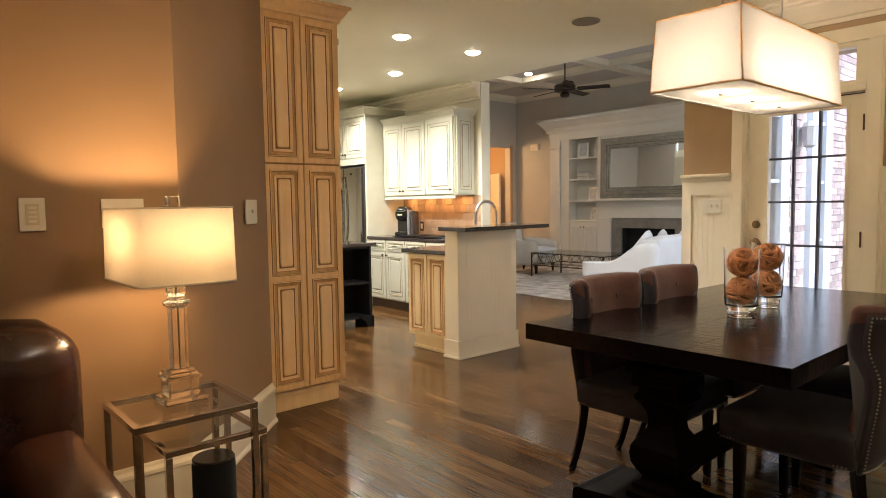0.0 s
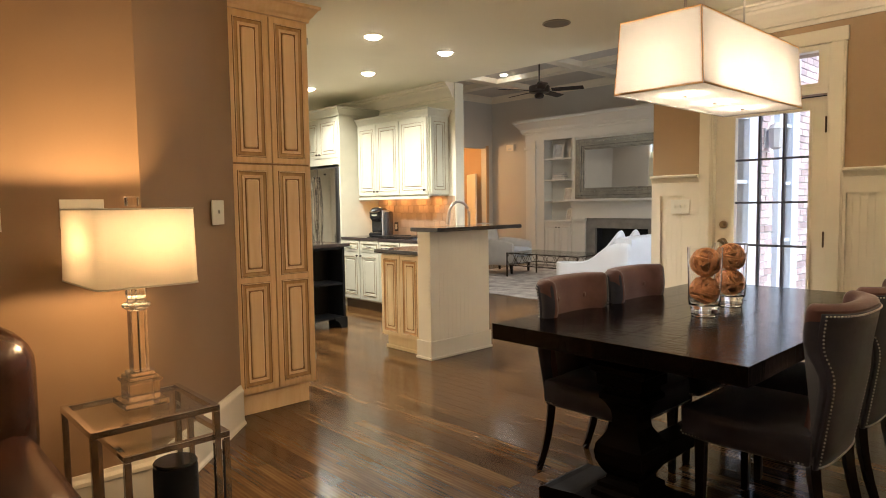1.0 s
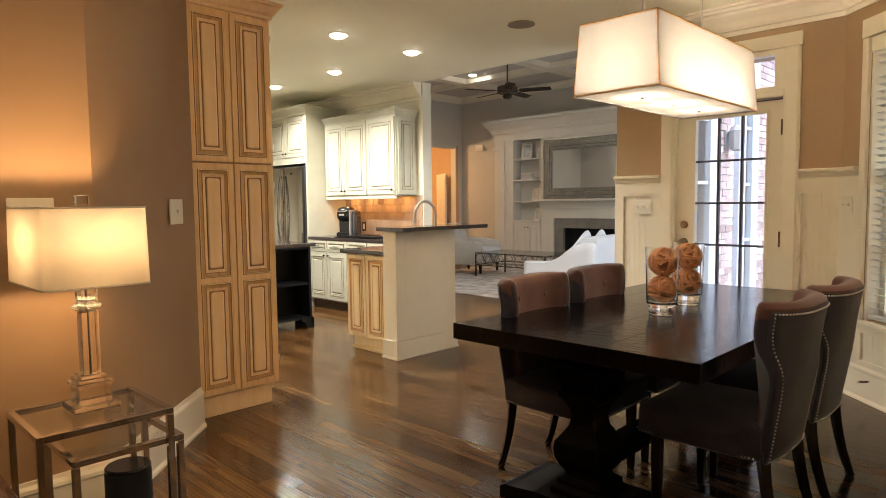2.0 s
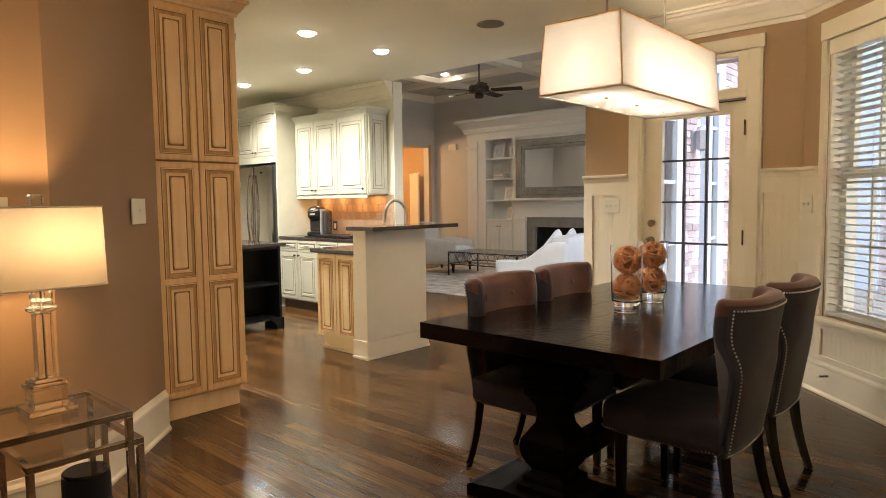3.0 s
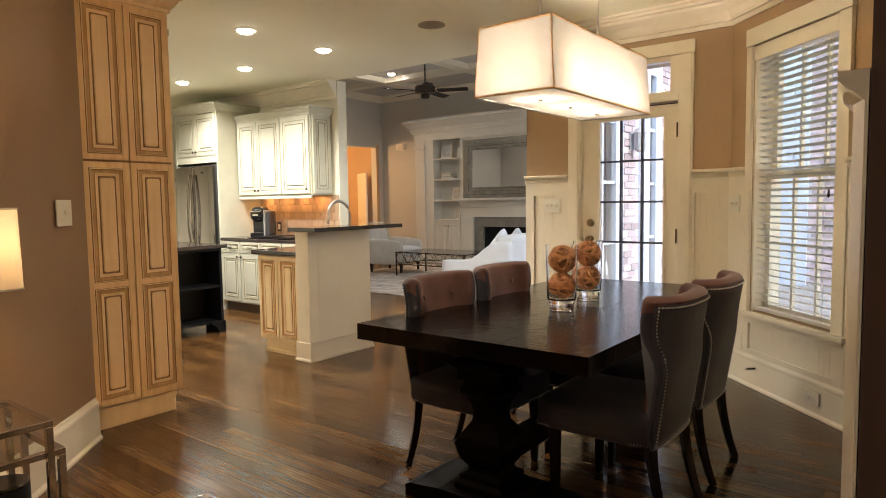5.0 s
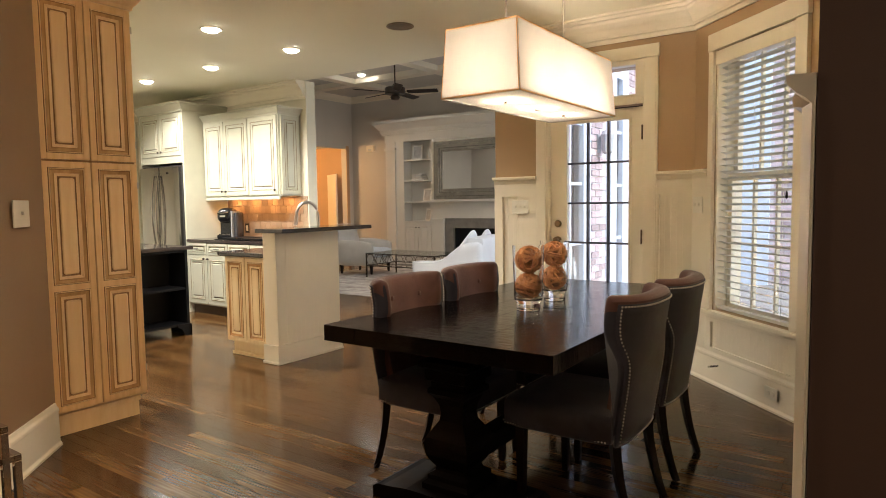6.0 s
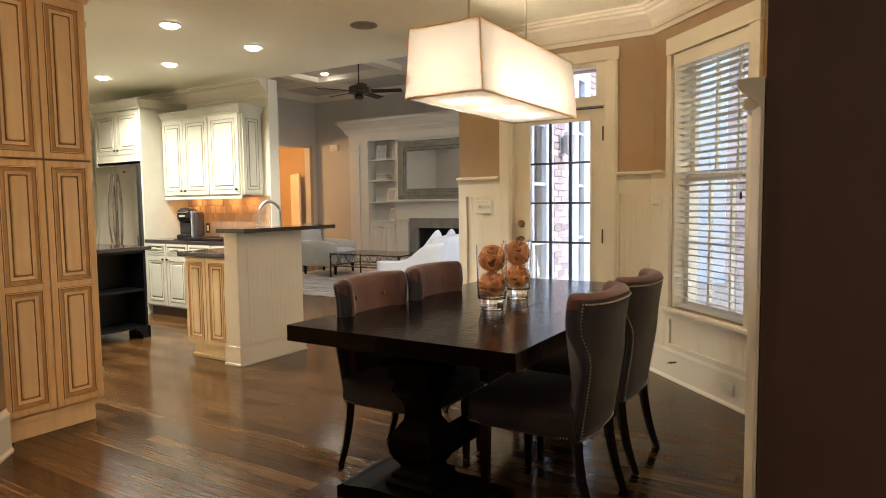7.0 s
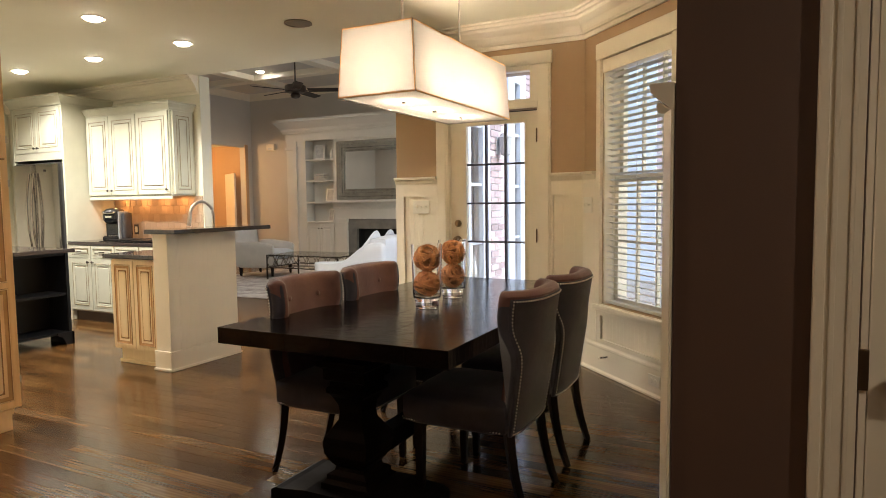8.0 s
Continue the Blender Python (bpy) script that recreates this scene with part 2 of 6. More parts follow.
def part(name, bm, material, parent, label="", smooth=False):
    o = obj(name, bm, material, smooth)
    o.parent = parent
    if label:
        o["label"] = label
    return o


def thing(name, m, label, category, group=""):
    o = new(name)
    o.empty_display_size = 0.1
    o.matrix_world = m
    return tagged(o, label, category, group)


def structure(name, bm, material, label, category, m=None):
    o = obj(name, bm, material)
    if m is not None:
        o.matrix_world = m
    return tagged(o, label, category, kind="structure")


def run(p0, p1):
    """A frame whose +x goes from p0 to p1, and whose +y points to the left of that way."""
    d = Vector((p1[0] - p0[0], p1[1] - p0[1], 0))
    return Matrix.Translation((p0[0], p0[1], 0)) @ Matrix.Rotation(math.atan2(d.y, d.x), 4, "Z"), d.length


def wall_mesh(length, z0, z1, thick, openings=()):
    """A wall along +x whose room face is y = 0 and whose body lies at y < 0, with openings (s0, s1, z0, z1)."""
    bm = bmesh.new()
    xs = sorted({0, length, *[v for o in openings for v in o[:2]]})
    for a, b in zip(xs, xs[1:]):
        mid = (a + b) / 2
        cuts = sorted((o[2], o[3]) for o in openings if o[0] < mid < o[1])
        z = z0
        for c0, c1 in cuts:
            if c0 > z:
                box(bm, a, b, -thick, 0, z, c0)
            z = c1
        if z < z1:
            box(bm, a, b, -thick, 0, z, z1)
    bmesh.ops.remove_doubles(bm, verts=bm.verts, dist=1e-5)
    return bm


def wall(name, p0, p1, z0, z1, thick, material, label, openings=()):
    m, length = run(p0, p1)
    return structure(name, wall_mesh(length, z0, z1, thick, openings), material, label, "wall", m)


CEIL = 2.75
CROWN = [(0, 0), (0, -0.20), (0.014, -0.20), (0.018, -0.17), (0.034, -0.165), (0.038, -0.145), (0.06, -0.105), (0.10, -0.065), (0.105, -0.045), (0.125, -0.04), (0.13, -0.02), (0.15, -0.016), (0.15, 0)]
BASE = [(0, 0), (0.032, 0), (0.032, 0.012), (0.022, 0.028), (0.02, 0.19), (0.024, 0.195), (0.022, 0.21), (0.012, 0.225), (0.008, 0.24), (0, 0.24)]


def moulding(name, prof, p0, p1, z, material, label, category):
    """A moulding on a wall: it stands out to the left of the way p0 to p1."""
    m, length = run(p0, p1)
    bm = bmesh.new()
    # the profile's "across" becomes +y, its sweep becomes +x
    turn = Matrix(((0, 1, 0, 0), (1, 0, 0, 0), (0, 0, 1, z), (0, 0, 0, 1)))
    extrude_profile(bm, prof, length, turn)
    return structure(name, bm, material, label, category, m)

# ---- structure ----
CX, CY = -0.95, 5.16          # corner of the door wall and the slanting window wall
SX = 0.14                     # face of the side wall
DOORX0, DOORX1 = -2.13, -1.335
structure("ground", B(-30, 30, -30, 40, -0.6, -0.25), mat("paving", (0.3, 0.28, 0.25), 0.9, bump=0.3), "pale paved ground outside the house", "ground")
FLOOR_EDGE = [(-2.85, -4.1), (4.1, -4.1), (4.1, 1.7), (0.22, 1.7), (0.22, 4.1), (-0.93, 5.25), (-2.62, 5.25), (-2.62, 11.4),
              (-12.6, 11.4), (-12.6, 8.0), (-10.28, 8.0), (-10.28, 5.52), (-9.1, 5.52), (-9.1, 1.8), (-3.6, 1.8), (-2.85, 1.05)]


def slab(edge, z0, z1):
    """A level slab with the given outline."""
    bm = bmesh.new()
    lo, hi = [[bm.verts.new((x, y, z)) for x, y in edge] for z in (z0, z1)]
    bm.faces.new(lo[::-1])
    bm.faces.new(hi)
    for k in range(len(edge)):
        j = (k + 1) % len(edge)
        bm.faces.new((lo[k], lo[j], hi[j], hi[k]))
    return bm


def floor_span(y):
    """The floor's ends along x at this y."""
    xs = []
    for (xa, ya), (xb, yb) in zip(FLOOR_EDGE, FLOOR_EDGE[1:] + FLOOR_EDGE[:1]):
        if (ya <= y) != (yb <= y):
            xs.append(xa + (xb - xa) * (y - ya) / (yb - ya))
    return (min(xs), max(xs)) if xs else None


M_SUB = mat("subfloor", (0.05, 0.025, 0.012), 0.7)
FLOOR = structure("floor", slab(FLOOR_EDGE, -0.2, -0.004), M_SUB, "dark stained oak strip floor with a satin gloss", "floor")
structure("ceiling", B(-9.2, 4.2, -4.2, 5.40, CEIL, CEIL + 0.2), M_CEIL, "plain cream painted ceiling of kitchen and dining room", "ceiling")
structure("ceiling_living_room", B(-10.2, -2.3, 5.38, 11.4, 3.78, 3.95), M_GREY, "grey painted living room ceiling", "ceiling")

wall("wall_lamp", (-2.73, 0.99), (-2.73, -4.0), 0, CEIL, 0.15, M_BROWN, "brown painted wall behind the table lamp")
wall("wall_slant", (-3.51, 1.77), (-2.73, 0.99), 0, CEIL, 0.12, M_BROWN, "brown painted slanting wall with a light switch")
wall("wall_kitchen", (-5.345, 5.41), (-9.0, 5.41), 0, CEIL, 0.14, M_CREAMWALL, "cream painted kitchen wall")
wall("wall_kitchen_side", (-9.0, 5.41), (-9.0, 1.8), 0, CEIL, 0.14, M_CREAMWALL, "cream painted kitchen side wall")
wall("wall_pantry", (-9.0, 1.77), (-3.53, 1.77), 0, CEIL, 0.14, M_CREAMWALL, "cream painted wall behind the tall cupboard")
DOOR_OP = (CX - DOORX1 - 0.01, CX - DOORX0 + 0.01)
wall("wall_door", (CX, CY), (-2.66, CY), 0, CEIL, 0.22, M_TAN, "tan painted wall with white wainscot and a glazed door",
     [(DOOR_OP[0], DOOR_OP[1], 0, 2.06), (DOOR_OP[0] + 0.06, DOOR_OP[1] - 0.06, 2.13, 2.37)])
DIAG = ((SX, CX + CY - SX), (CX, CY))
dl = math.dist(*DIAG)
WS0, WS1 = dl - 1.06, dl - 0.26   # window opening along the slanting wall
wall("wall_window", DIAG[0], DIAG[1], 0, CEIL, 0.2, M_TAN, "tan painted slanting wall with a window", [(WS0, WS1, 0.53, 2.34)])
wall("wall_side", (SX, 1.74), (SX, DIAG[0][1]), 0, CEIL, 0.12, M_TAN, "tan painted side wall of the dining bay")
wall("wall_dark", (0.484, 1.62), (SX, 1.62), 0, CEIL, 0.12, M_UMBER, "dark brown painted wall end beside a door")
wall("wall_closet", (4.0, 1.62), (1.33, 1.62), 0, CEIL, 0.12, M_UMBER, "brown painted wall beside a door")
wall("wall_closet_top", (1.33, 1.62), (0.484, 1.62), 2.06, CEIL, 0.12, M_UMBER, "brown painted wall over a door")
wall("wall_back", (-2.9, -4.0), (4.0, -4.0), 0, CEIL, 0.15, M_BROWN, "brown painted wall behind")
wall("wall_right", (4.0, -4.0), (4.0, 1.62), 0, CEIL, 0.15, M_BROWN, "brown painted wall")
# living room
LY, LX, LZ = 11.3, -10.15, 3.84
wall("wall_living_right", (-2.66, 5.40), (-2.66, LY), 0, LZ, 0.1, M_GREY, "grey painted living room wall with windows", [(6.16 - 5.4, 6.60 - 5.4, 0.25, 2.74), (7.46 - 5.4, 7.78 - 5.4, 0.25, 2.74), (9.0 - 5.4, 9.8 - 5.4, 0.25, 2.74)])
wall("wall_living_far", (-2.5, LY), (LX, LY), 0, LZ, 0.15, M_GREY, "grey painted living room wall with a fireplace")
wall("wall_living_left", (LX, LY), (LX, 5.56), 0, LZ, 0.15, M_GREY, "grey painted living room wall with an open doorway", [(0.22, 1.9, 0, 2.6)])
wall("wall_living_header", (-9.0, 5.41), (-2.66, 5.41), CEIL + 0.2, LZ, 0.1, M_GREY, "grey painted wall over the wide opening")
wall("wall_living_near", (LX, 5.57), (-9.0, 5.57), 0, LZ, 0.1, M_GREY, "grey painted living room wall")
structure("ceiling_hall", B(-12.6, LX - 0.15, 8.0, 11.6, 2.7, 2.8), M_CEIL, "plain hall ceiling", "ceiling")
M_HALL = mat("hall_paint", (0.55, 0.36, 0.2), 0.6, vary=0.06, scale=1.5)
wall("wall_hall_far", (LX - 0.15, 11.5), (-12.5, 11.5), 0, 2.7, 0.1, M_HALL, "ochre painted hall wall")
wall("wall_hall_end", (-12.5, 11.5), (-12.5, 8.1), 0, 2.7, 0.1, M_HALL, "ochre painted hall wall")
wall("wall_hall_near", (-12.5, 8.1), (LX - 0.15, 8.1), 0, 2.7, 0.1, M_HALL, "ochre painted hall wall")
for i, (p0, p1, z, pr) in enumerate([
        ((CX, CY), (-2.66, CY), CEIL, CROWN), (DIAG[0], DIAG[1], CEIL, CROWN), ((SX, 1.74), (SX, DIAG[0][1]), CEIL, CROWN),
        ((-5.36, 5.41), (-9.0, 5.41), CEIL, CROWN), ((-2.5, LY), (LX, LY), LZ, CROWN), ((LX, LY), (LX, 5.57), LZ, CROWN)]):
    moulding("crown_moulding", pr, p0, p1, z, M_TRIM, "white stepped crown moulding", "crown moulding")
for p0, p1 in [((-3.50, 1.76), (-2.73, 0.99)), ((-2.73, 1.0), (-2.73, -4.0)), (DIAG[0], DIAG[1]), ((SX, 1.74), (SX, DIAG[0][1])),
               ((DOORX0 - 0.13, CY), (-2.66, CY)), ((CX, CY), (DOORX1 + 0.13, CY)), ((LX, 9.3), (LX, 5.57)), ((-8.9, LY), (LX, LY))]:
    moulding("baseboard", BASE, p0, p1, 0, M_TRIM, "tall white moulded baseboard", "baseboard")


def wainscot(p0, p1, z1, spans, cap=True, bead=(0.30, 1.36)):
    """White wainscot: a backing, stiles and rails round fields of narrow beaded boards, and a cap."""
    m, length = run(p0, p1)
    w = thing("wainscot", m, "white painted wainscot with beaded board panels", "wainscot")
    w["kind"] = "structure"
    bm = bmesh.new()
    xs = [0] + [v for sp in spans for v in sp] + [length]
    for a, b in zip(xs[::2], xs[1::2]):
        if b > a + 0.002:
            box(bm, a, b, 0.001, 0.022, 0.235, z1)
    for a, b in spans:
        box(bm, a, b, 0.001, 0.022, 0.235, bead[0])
        box(bm, a, b, 0.001, 0.022, bead[1], z1)
    part("frame", bm, M_TRIM, w)
    for a, b in spans:
        bm = B(a, b, 0.001, 0.0045, bead[0], bead[1])
        x = a + 0.002
        while x < b - 0.003:
            e = min(x + 0.045, b)
            box(bm, x, max(x + 0.001, e - 0.002), 0.0045, 0.0075, bead[0], bead[1])
            x = e
        part("beaded_board", bm, M_TRIM, w)
    if cap:
        bm = bmesh.new()
        prof = [(0, 0), (0, -0.055), (0.024, -0.055), (0.028, -0.045), (0.034, -0.02), (0.055, -0.015), (0.058, 0.0), (0.055, 0.008), (0, 0.008)]
        extrude_profile(bm, prof, length, Matrix(((0, 1, 0, 0), (1, 0, 0, 0), (0, 0, 1, z1), (0, 0, 0, 1))))
        part("cap", bm, M_TRIM, w)
    return w


WC = 1.525
wainscot((DOORX0 - 0.115, CY), (-2.66, CY), WC, [(0.10, 0.335)])
wainscot((CX, CY), (DOORX1 + 0.115, CY), WC, [(0.03, 0.25)])
wainscot(DIAG[0], (DIAG[0][0] - (WS0 - 0.1) / 2**0.5, DIAG[0][1] + (WS0 - 0.1) / 2**0.5), WC, [(0.04, WS0 - 0.14)])
wainscot((DIAG[1][0] + 0.20 / 2**0.5, DIAG[1][1] - 0.20 / 2**0.5), DIAG[1], WC, [])
wainscot((SX, 1.745), (SX, DIAG[0][1] - 0.01), WC, [(0.15, 0.8), (0.92, 1.6), (1.7, 2.2)])
mq = Vector((DIAG[1][0] - DIAG[0][0], DIAG[1][1] - DIAG[0][1])).normalized()
wa, wb = Vector(DIAG[0]) + mq * (WS0 - 0.098), Vector(DIAG[0]) + mq * (WS1 + 0.056)
wainscot(tuple(wa), tuple(wb), 0.475, [(0.07, WS1 - WS0 + 0.09)], cap=False, bead=(0.265, 0.445))
# trim at the end of the side wall and the white door beside it
structure("corner_trim", ring(bmesh.new(), [(Vector((x, y, 0)), Vector((x, y, 1.50))) for x, y in [(SX - 0.002, 1.612), (SX - 0.002, 1.744), (SX - 0.032, 1.744), (SX - 0.034, 1.70), (SX - 0.008, 1.612)]]), M_TRIM, "white painted corner board", "trim")
structure("corner_bracket", extrude_profile(bmesh.new(), [(0.03, 1.49), (0.012, 1.51), (-0.004, 1.522), (-0.02, 1.538), (-0.022, 1.556), (0.03, 1.556)], 0.10, Matrix.Translation((SX - 0.032, 1.615, 0))), M_TRIM, "white moulded end of the wainscot cap", "trim")


M_OLDBRONZE = mat("worn_bronze", (0.16, 0.10, 0.06), 0.4, 0.8, vary=0.3, scale=20)
M_AGEDBRASS = mat("aged_brass", (0.30, 0.22, 0.13), 0.3, 1.0, vary=0.2)


def glazed_door():
    d = thing("glazed_door", pose(0, 0, 0), "white wooden door with fifteen glass panes, closed", "door")
    d["kind"] = "structure"
    x0, x1, y0, y1 = DOORX0, DOORX1, CY + 0.03, CY + 0.075
    gx0, gx1, gz0, gz1 = -1.98, -1.455, 0.31, 1.955
    bm = bmesh.new()
    box(bm, x0, gx0, y0, y1, 0.01, 2.05)
    box(bm, gx1, x1, y0, y1, 0.01, 2.05)
    box(bm, gx0, gx1, y0, y1, 0.01, gz0)
    box(bm, gx0, gx1, y0, y1, gz1, 2.05)
    part("door_frame", bm, M_TRIM, d)
    bm = bmesh.new()
    for a, b, c, e in [(gx0 - 0.02, gx0, gz0 - 0.02, gz1 + 0.02), (gx1, gx1 + 0.02, gz0 - 0.02, gz1 + 0.02), (gx0, gx1, gz0 - 0.02, gz0), (gx0, gx1, gz1, gz1 + 0.02)]:
        box(bm, a, b, y0 - 0.008, y0 + 0.002, c, e, 0.003)
    part("glazing_bead", bm, M_TRIM, d)
    mm = mat("grey_muntin", (0.10, 0.10, 0.12), 0.5)
    for i in range(1, 3):
        x = gx0 + (gx1 - gx0) * i / 3
        part("muntin", B(x - 0.008, x + 0.008, y0 + 0.004, y1 - 0.004, gz0, gz1, 0.002), mm, d)
    for j in range(1, 5):
        z = gz0 + (gz1 - gz0) * j / 5
        part("muntin", B(gx0, gx1, y0 + 0.006, y1 - 0.006, z - 0.008, z + 0.008, 0.002), mm, d)
    for i in range(3):
        for j in range(5):
            a, b = gx0 + (gx1 - gx0) * i / 3 + 0.008, gx0 + (gx1 - gx0) * (i + 1) / 3 - 0.008
            c, e = gz0 + (gz1 - gz0) * j / 5 + 0.008, gz0 + (gz1 - gz0) * (j + 1) / 5 - 0.008
            part("pane", B(a, b, y0 + 0.02, y0 + 0.024, c, e), M_PANE, d).visible_shadow = False
    for z, nm in [(1.125, "deadbolt"), (0.985, "knob")]:
        bm = bmesh.new()
        m = Matrix.Translation((-2.065, y0, z)) @ Matrix.Rotation(radians(90), 4, "X")
        if nm == "knob":
            lathe(bm, [(0.033, 0), (0.033, 0.006), (0.012, 0.012), (0.012, 0.03), (0.024, 0.036), (0.029, 0.048), (0.024, 0.06), (0.008, 0.064)], m=m)
        else:
            lathe(bm, [(0.031, 0), (0.03, 0.01), (0.026, 0.014), (0.01, 0.015), (0.01, 0.022)], m=m)
        part(nm, bm, M_AGEDBRASS, d, "aged brass " + nm, True)
    for z in (0.25, 1.03, 1.84):
        bm = B(x1 - 0.002, x1 + 0.0018, CY - 0.024, y0 + 0.002, z - 0.05, z + 0.05)
        hinge = part("hinge", bm, M_BRONZE, d, "dark bronze hinge")
        part("knuckle", lathe(bmesh.new(), [(0.003, z - 0.057), (0.0065, z - 0.052), (0.0065, z + 0.052), (0.003, z + 0.057)], 12, x=x1 + 0.001, y=CY - 0.029), M_OLDBRONZE, hinge, "", True)
    # dark strips added to draw the shaded gap beside and over the slab
    part("gap_strip", B(x1 - 0.004, x1 + 0.0018, y0 - 0.004, y0 - 0.0002, 0.013, 2.05), M_BRONZE, d, "dark strip for the shade in the door gap")
    part("gap_strip", B(x0, x1 - 0.0045, y0 - 0.004, y0 - 0.0002, 2.044, 2.052), M_BRONZE, d, "dark strip for the shade in the door gap")
    # transom light
    tx0, tx1, tz0, tz1 = DOORX0 + 0.03, DOORX1 - 0.03, 2.115, 2.385
    bm = bmesh.new()
    for a, b, c, e in [(tx0, tx0 + 0.05, tz0, tz1), (tx1 - 0.03, tx1, tz0, tz1), (tx0 + 0.05, tx1 - 0.03, tz0, tz0 + 0.02), (tx0 + 0.05, tx1 - 0.03, tz1 - 0.02, tz1)]:
        box(bm, a, b, CY + 0.03, CY + 0.07, c, e, 0.003)
    part("transom_frame", bm, M_TRIM, d)
    part("transom_pane", B(tx0 + 0.05, tx1 - 0.03, CY + 0.045, CY + 0.049, tz0 + 0.02, tz1 - 0.02), M_PANE, d).visible_shadow = False
    bm = bmesh.new()
    for a, b in [(DOORX0 - 0.115, DOORX0 - 0.01), (DOORX1 + 0.01, DOORX1 + 0.115)]:
        box(bm, a, b, CY - 0.028, CY - 0.001, 0, 2.40, 0.006)
        box(bm, a + 0.012, b - 0.012, CY - 0.036, CY - 0.026, 0, 2.40, 0.004)
    box(bm, DOORX0 - 0.125, DOORX1 + 0.125, CY - 0.03, CY - 0.001, 2.402, 2.50, 0.006)
    box(bm, DOORX0 - 0.009, DOORX1 + 0.009, CY - 0.026, CY + 0.03, 2.062, 2.112, 0.004)
    box(bm, DOORX0 - 0.009, DOORX0 - 0.002, CY - 0.02, CY + 0.2, 0, 2.06)
    box(bm, DOORX1 + 0.002, DOORX1 + 0.009, CY - 0.02, CY + 0.2, 0, 2.06)
    for a, b, c, e in [(DOORX0 - 0.009, DOORX0 + 0.075, 2.113, 2.40), (DOORX1 - 0.058, DOORX1 + 0.009, 2.113, 2.40), (DOORX0 + 0.075, DOORX1 - 0.058, 2.113, 2.137), (DOORX0 + 0.075, DOORX1 - 0.058, 2.363, 2.40)]:
        box(bm, a, b, CY - 0.02, CY + 0.029, c, e, 0.003)
    part("casing", bm, M_TRIM, d)
    part("threshold", B(DOORX0, DOORX1, CY - 0.01, CY + 0.2, -0.003, 0.012, 0.004), M_BRONZE, d)


glazed_door()


def window_with_blind():
    m, length = run(*DIAG)
    w = thing("window_1", m, "white double-hung window with lowered open slatted blind", "window")
    w["kind"] = "structure"
    a, b, z0, z1 = WS0, WS1, 0.53, 2.34
    bm = bmesh.new()
    box(bm, a - 0.095, a - 0.002, 0.001, 0.028, 0.53, z1 + 0.0, 0.005)
    box(bm, b + 0.002, b + 0.055, 0.001, 0.028, 0.53, z1 + 0.0, 0.005)
    box(bm, a - 0.1, b + 0.06, 0.001, 0.032, z1 + 0.002, z1 + 0.12, 0.006)
    part("casing", bm, M_TRIM, w)
    part("window_sill", B(a - 0.12, b + 0.075, -0.1, 0.05, 0.495, 0.528, 0.008), M_TRIM, w)
    part("apron", B(a - 0.09, b + 0.05, 0.022, 0.036, 0.476, 0.494, 0.004), M_TRIM, w)
    bm = bmesh.new()
    box(bm, a, a + 0.02, -0.2, -0.001, z0, z1)
    box(bm, b - 0.02, b, -0.2, -0.001, z0, z1)
    box(bm, a + 0.02, b - 0.02, -0.2, -0.001, z1 - 0.02, z1)
    part("jamb", bm, M_TRIM, w)
    mid = 1.455
    for s, (c, e, y) in enumerate([(z0, mid + 0.03, -0.11), (mid - 0.01, z1 - 0.02, -0.15)]):
        bm = bmesh.new()
        for p in [(a + 0.02, a + 0.065, c, e), (b - 0.065, b - 0.02, c, e), (a + 0.065, b - 0.065, c, c + 0.05), (a + 0.065, b - 0.065, e - 0.045, e)]:
            box(bm, p[0], p[1], y - 0.02, y + 0.02, p[2], p[3], 0.003)
        sash = part("sash", bm, M_TRIM, w)
        for i in (1, 2):
            x = a + 0.065 + (b - a - 0.13) * i / 3
            part("muntin", B(x - 0.009, x + 0.009, y - 0.012, y + 0.012, c + 0.05, e - 0.045), M_TRIM, sash)
        z = (c + e) / 2
        part("muntin", B(a + 0.065, b - 0.065, y - 0.011, y + 0.011, z - 0.009, z + 0.009), M_TRIM, sash)
        part("pane", B(a + 0.065, b - 0.065, y - 0.002, y + 0.002, c + 0.05, e - 0.045), M_PANE, sash).visible_shadow = False
    bl = thing("window_blind", m, "white two-inch slatted blind, lowered with open slats", "blind")
    M_SLAT = shade_cloth("blind_slat", (0.84, 0.80, 0.72))
    part("headrail", B(a + 0.022, b - 0.022, -0.068, -0.004, z1 - 0.09, z1 - 0.022, 0.005), M_TRIM, bl)
    part("valance", B(a + 0.012, b - 0.012, 0.0, 0.016, z1 - 0.10, z1 - 0.005, 0.006), M_TRIM, bl)
    slat = None
    z = z1 - 0.125
    while z > z0 + 0.05:
        if slat is None:
            bm = bmesh.new()
            prof = [(-0.024, -0.0035), (-0.012, 0.0), (0.0, 0.001), (0.012, 0.0), (0.024, -0.0035), (0.012, 0.0025), (0, 0.0035), (-0.012, 0.0025)]
            extrude_profile(bm, prof, b - a - 0.05, Matrix(((0, 1, 0, 0), (1, 0, 0, 0), (0, 0, 1, 0), (0, 0, 0, 1))))
            slat = part("slat", bm, M_SLAT, bl)
            o = slat
        else:
            o = new("slat", slat.data)
            o.parent = bl
        o.matrix_local = pose(a + 0.025, -0.036, z, 14 + random.uniform(-2.5, 2.5), 0, 0)
        z -= 0.0445
    part("bottom_rail", B(a + 0.025, b - 0.025, -0.06, -0.012, z0 + 0.012, z0 + 0.034, 0.004), M_SLAT, bl)
    for f in (0.12, 0.5, 0.88):
        x = a + 0.025 + (b - a - 0.05) * f
        part("ladder_cord", tube(bmesh.new(), [(x, -0.010, z0 + 0.03), (x, -0.010, z1 - 0.09)], 0.0018, 5), M_SLAT, bl)
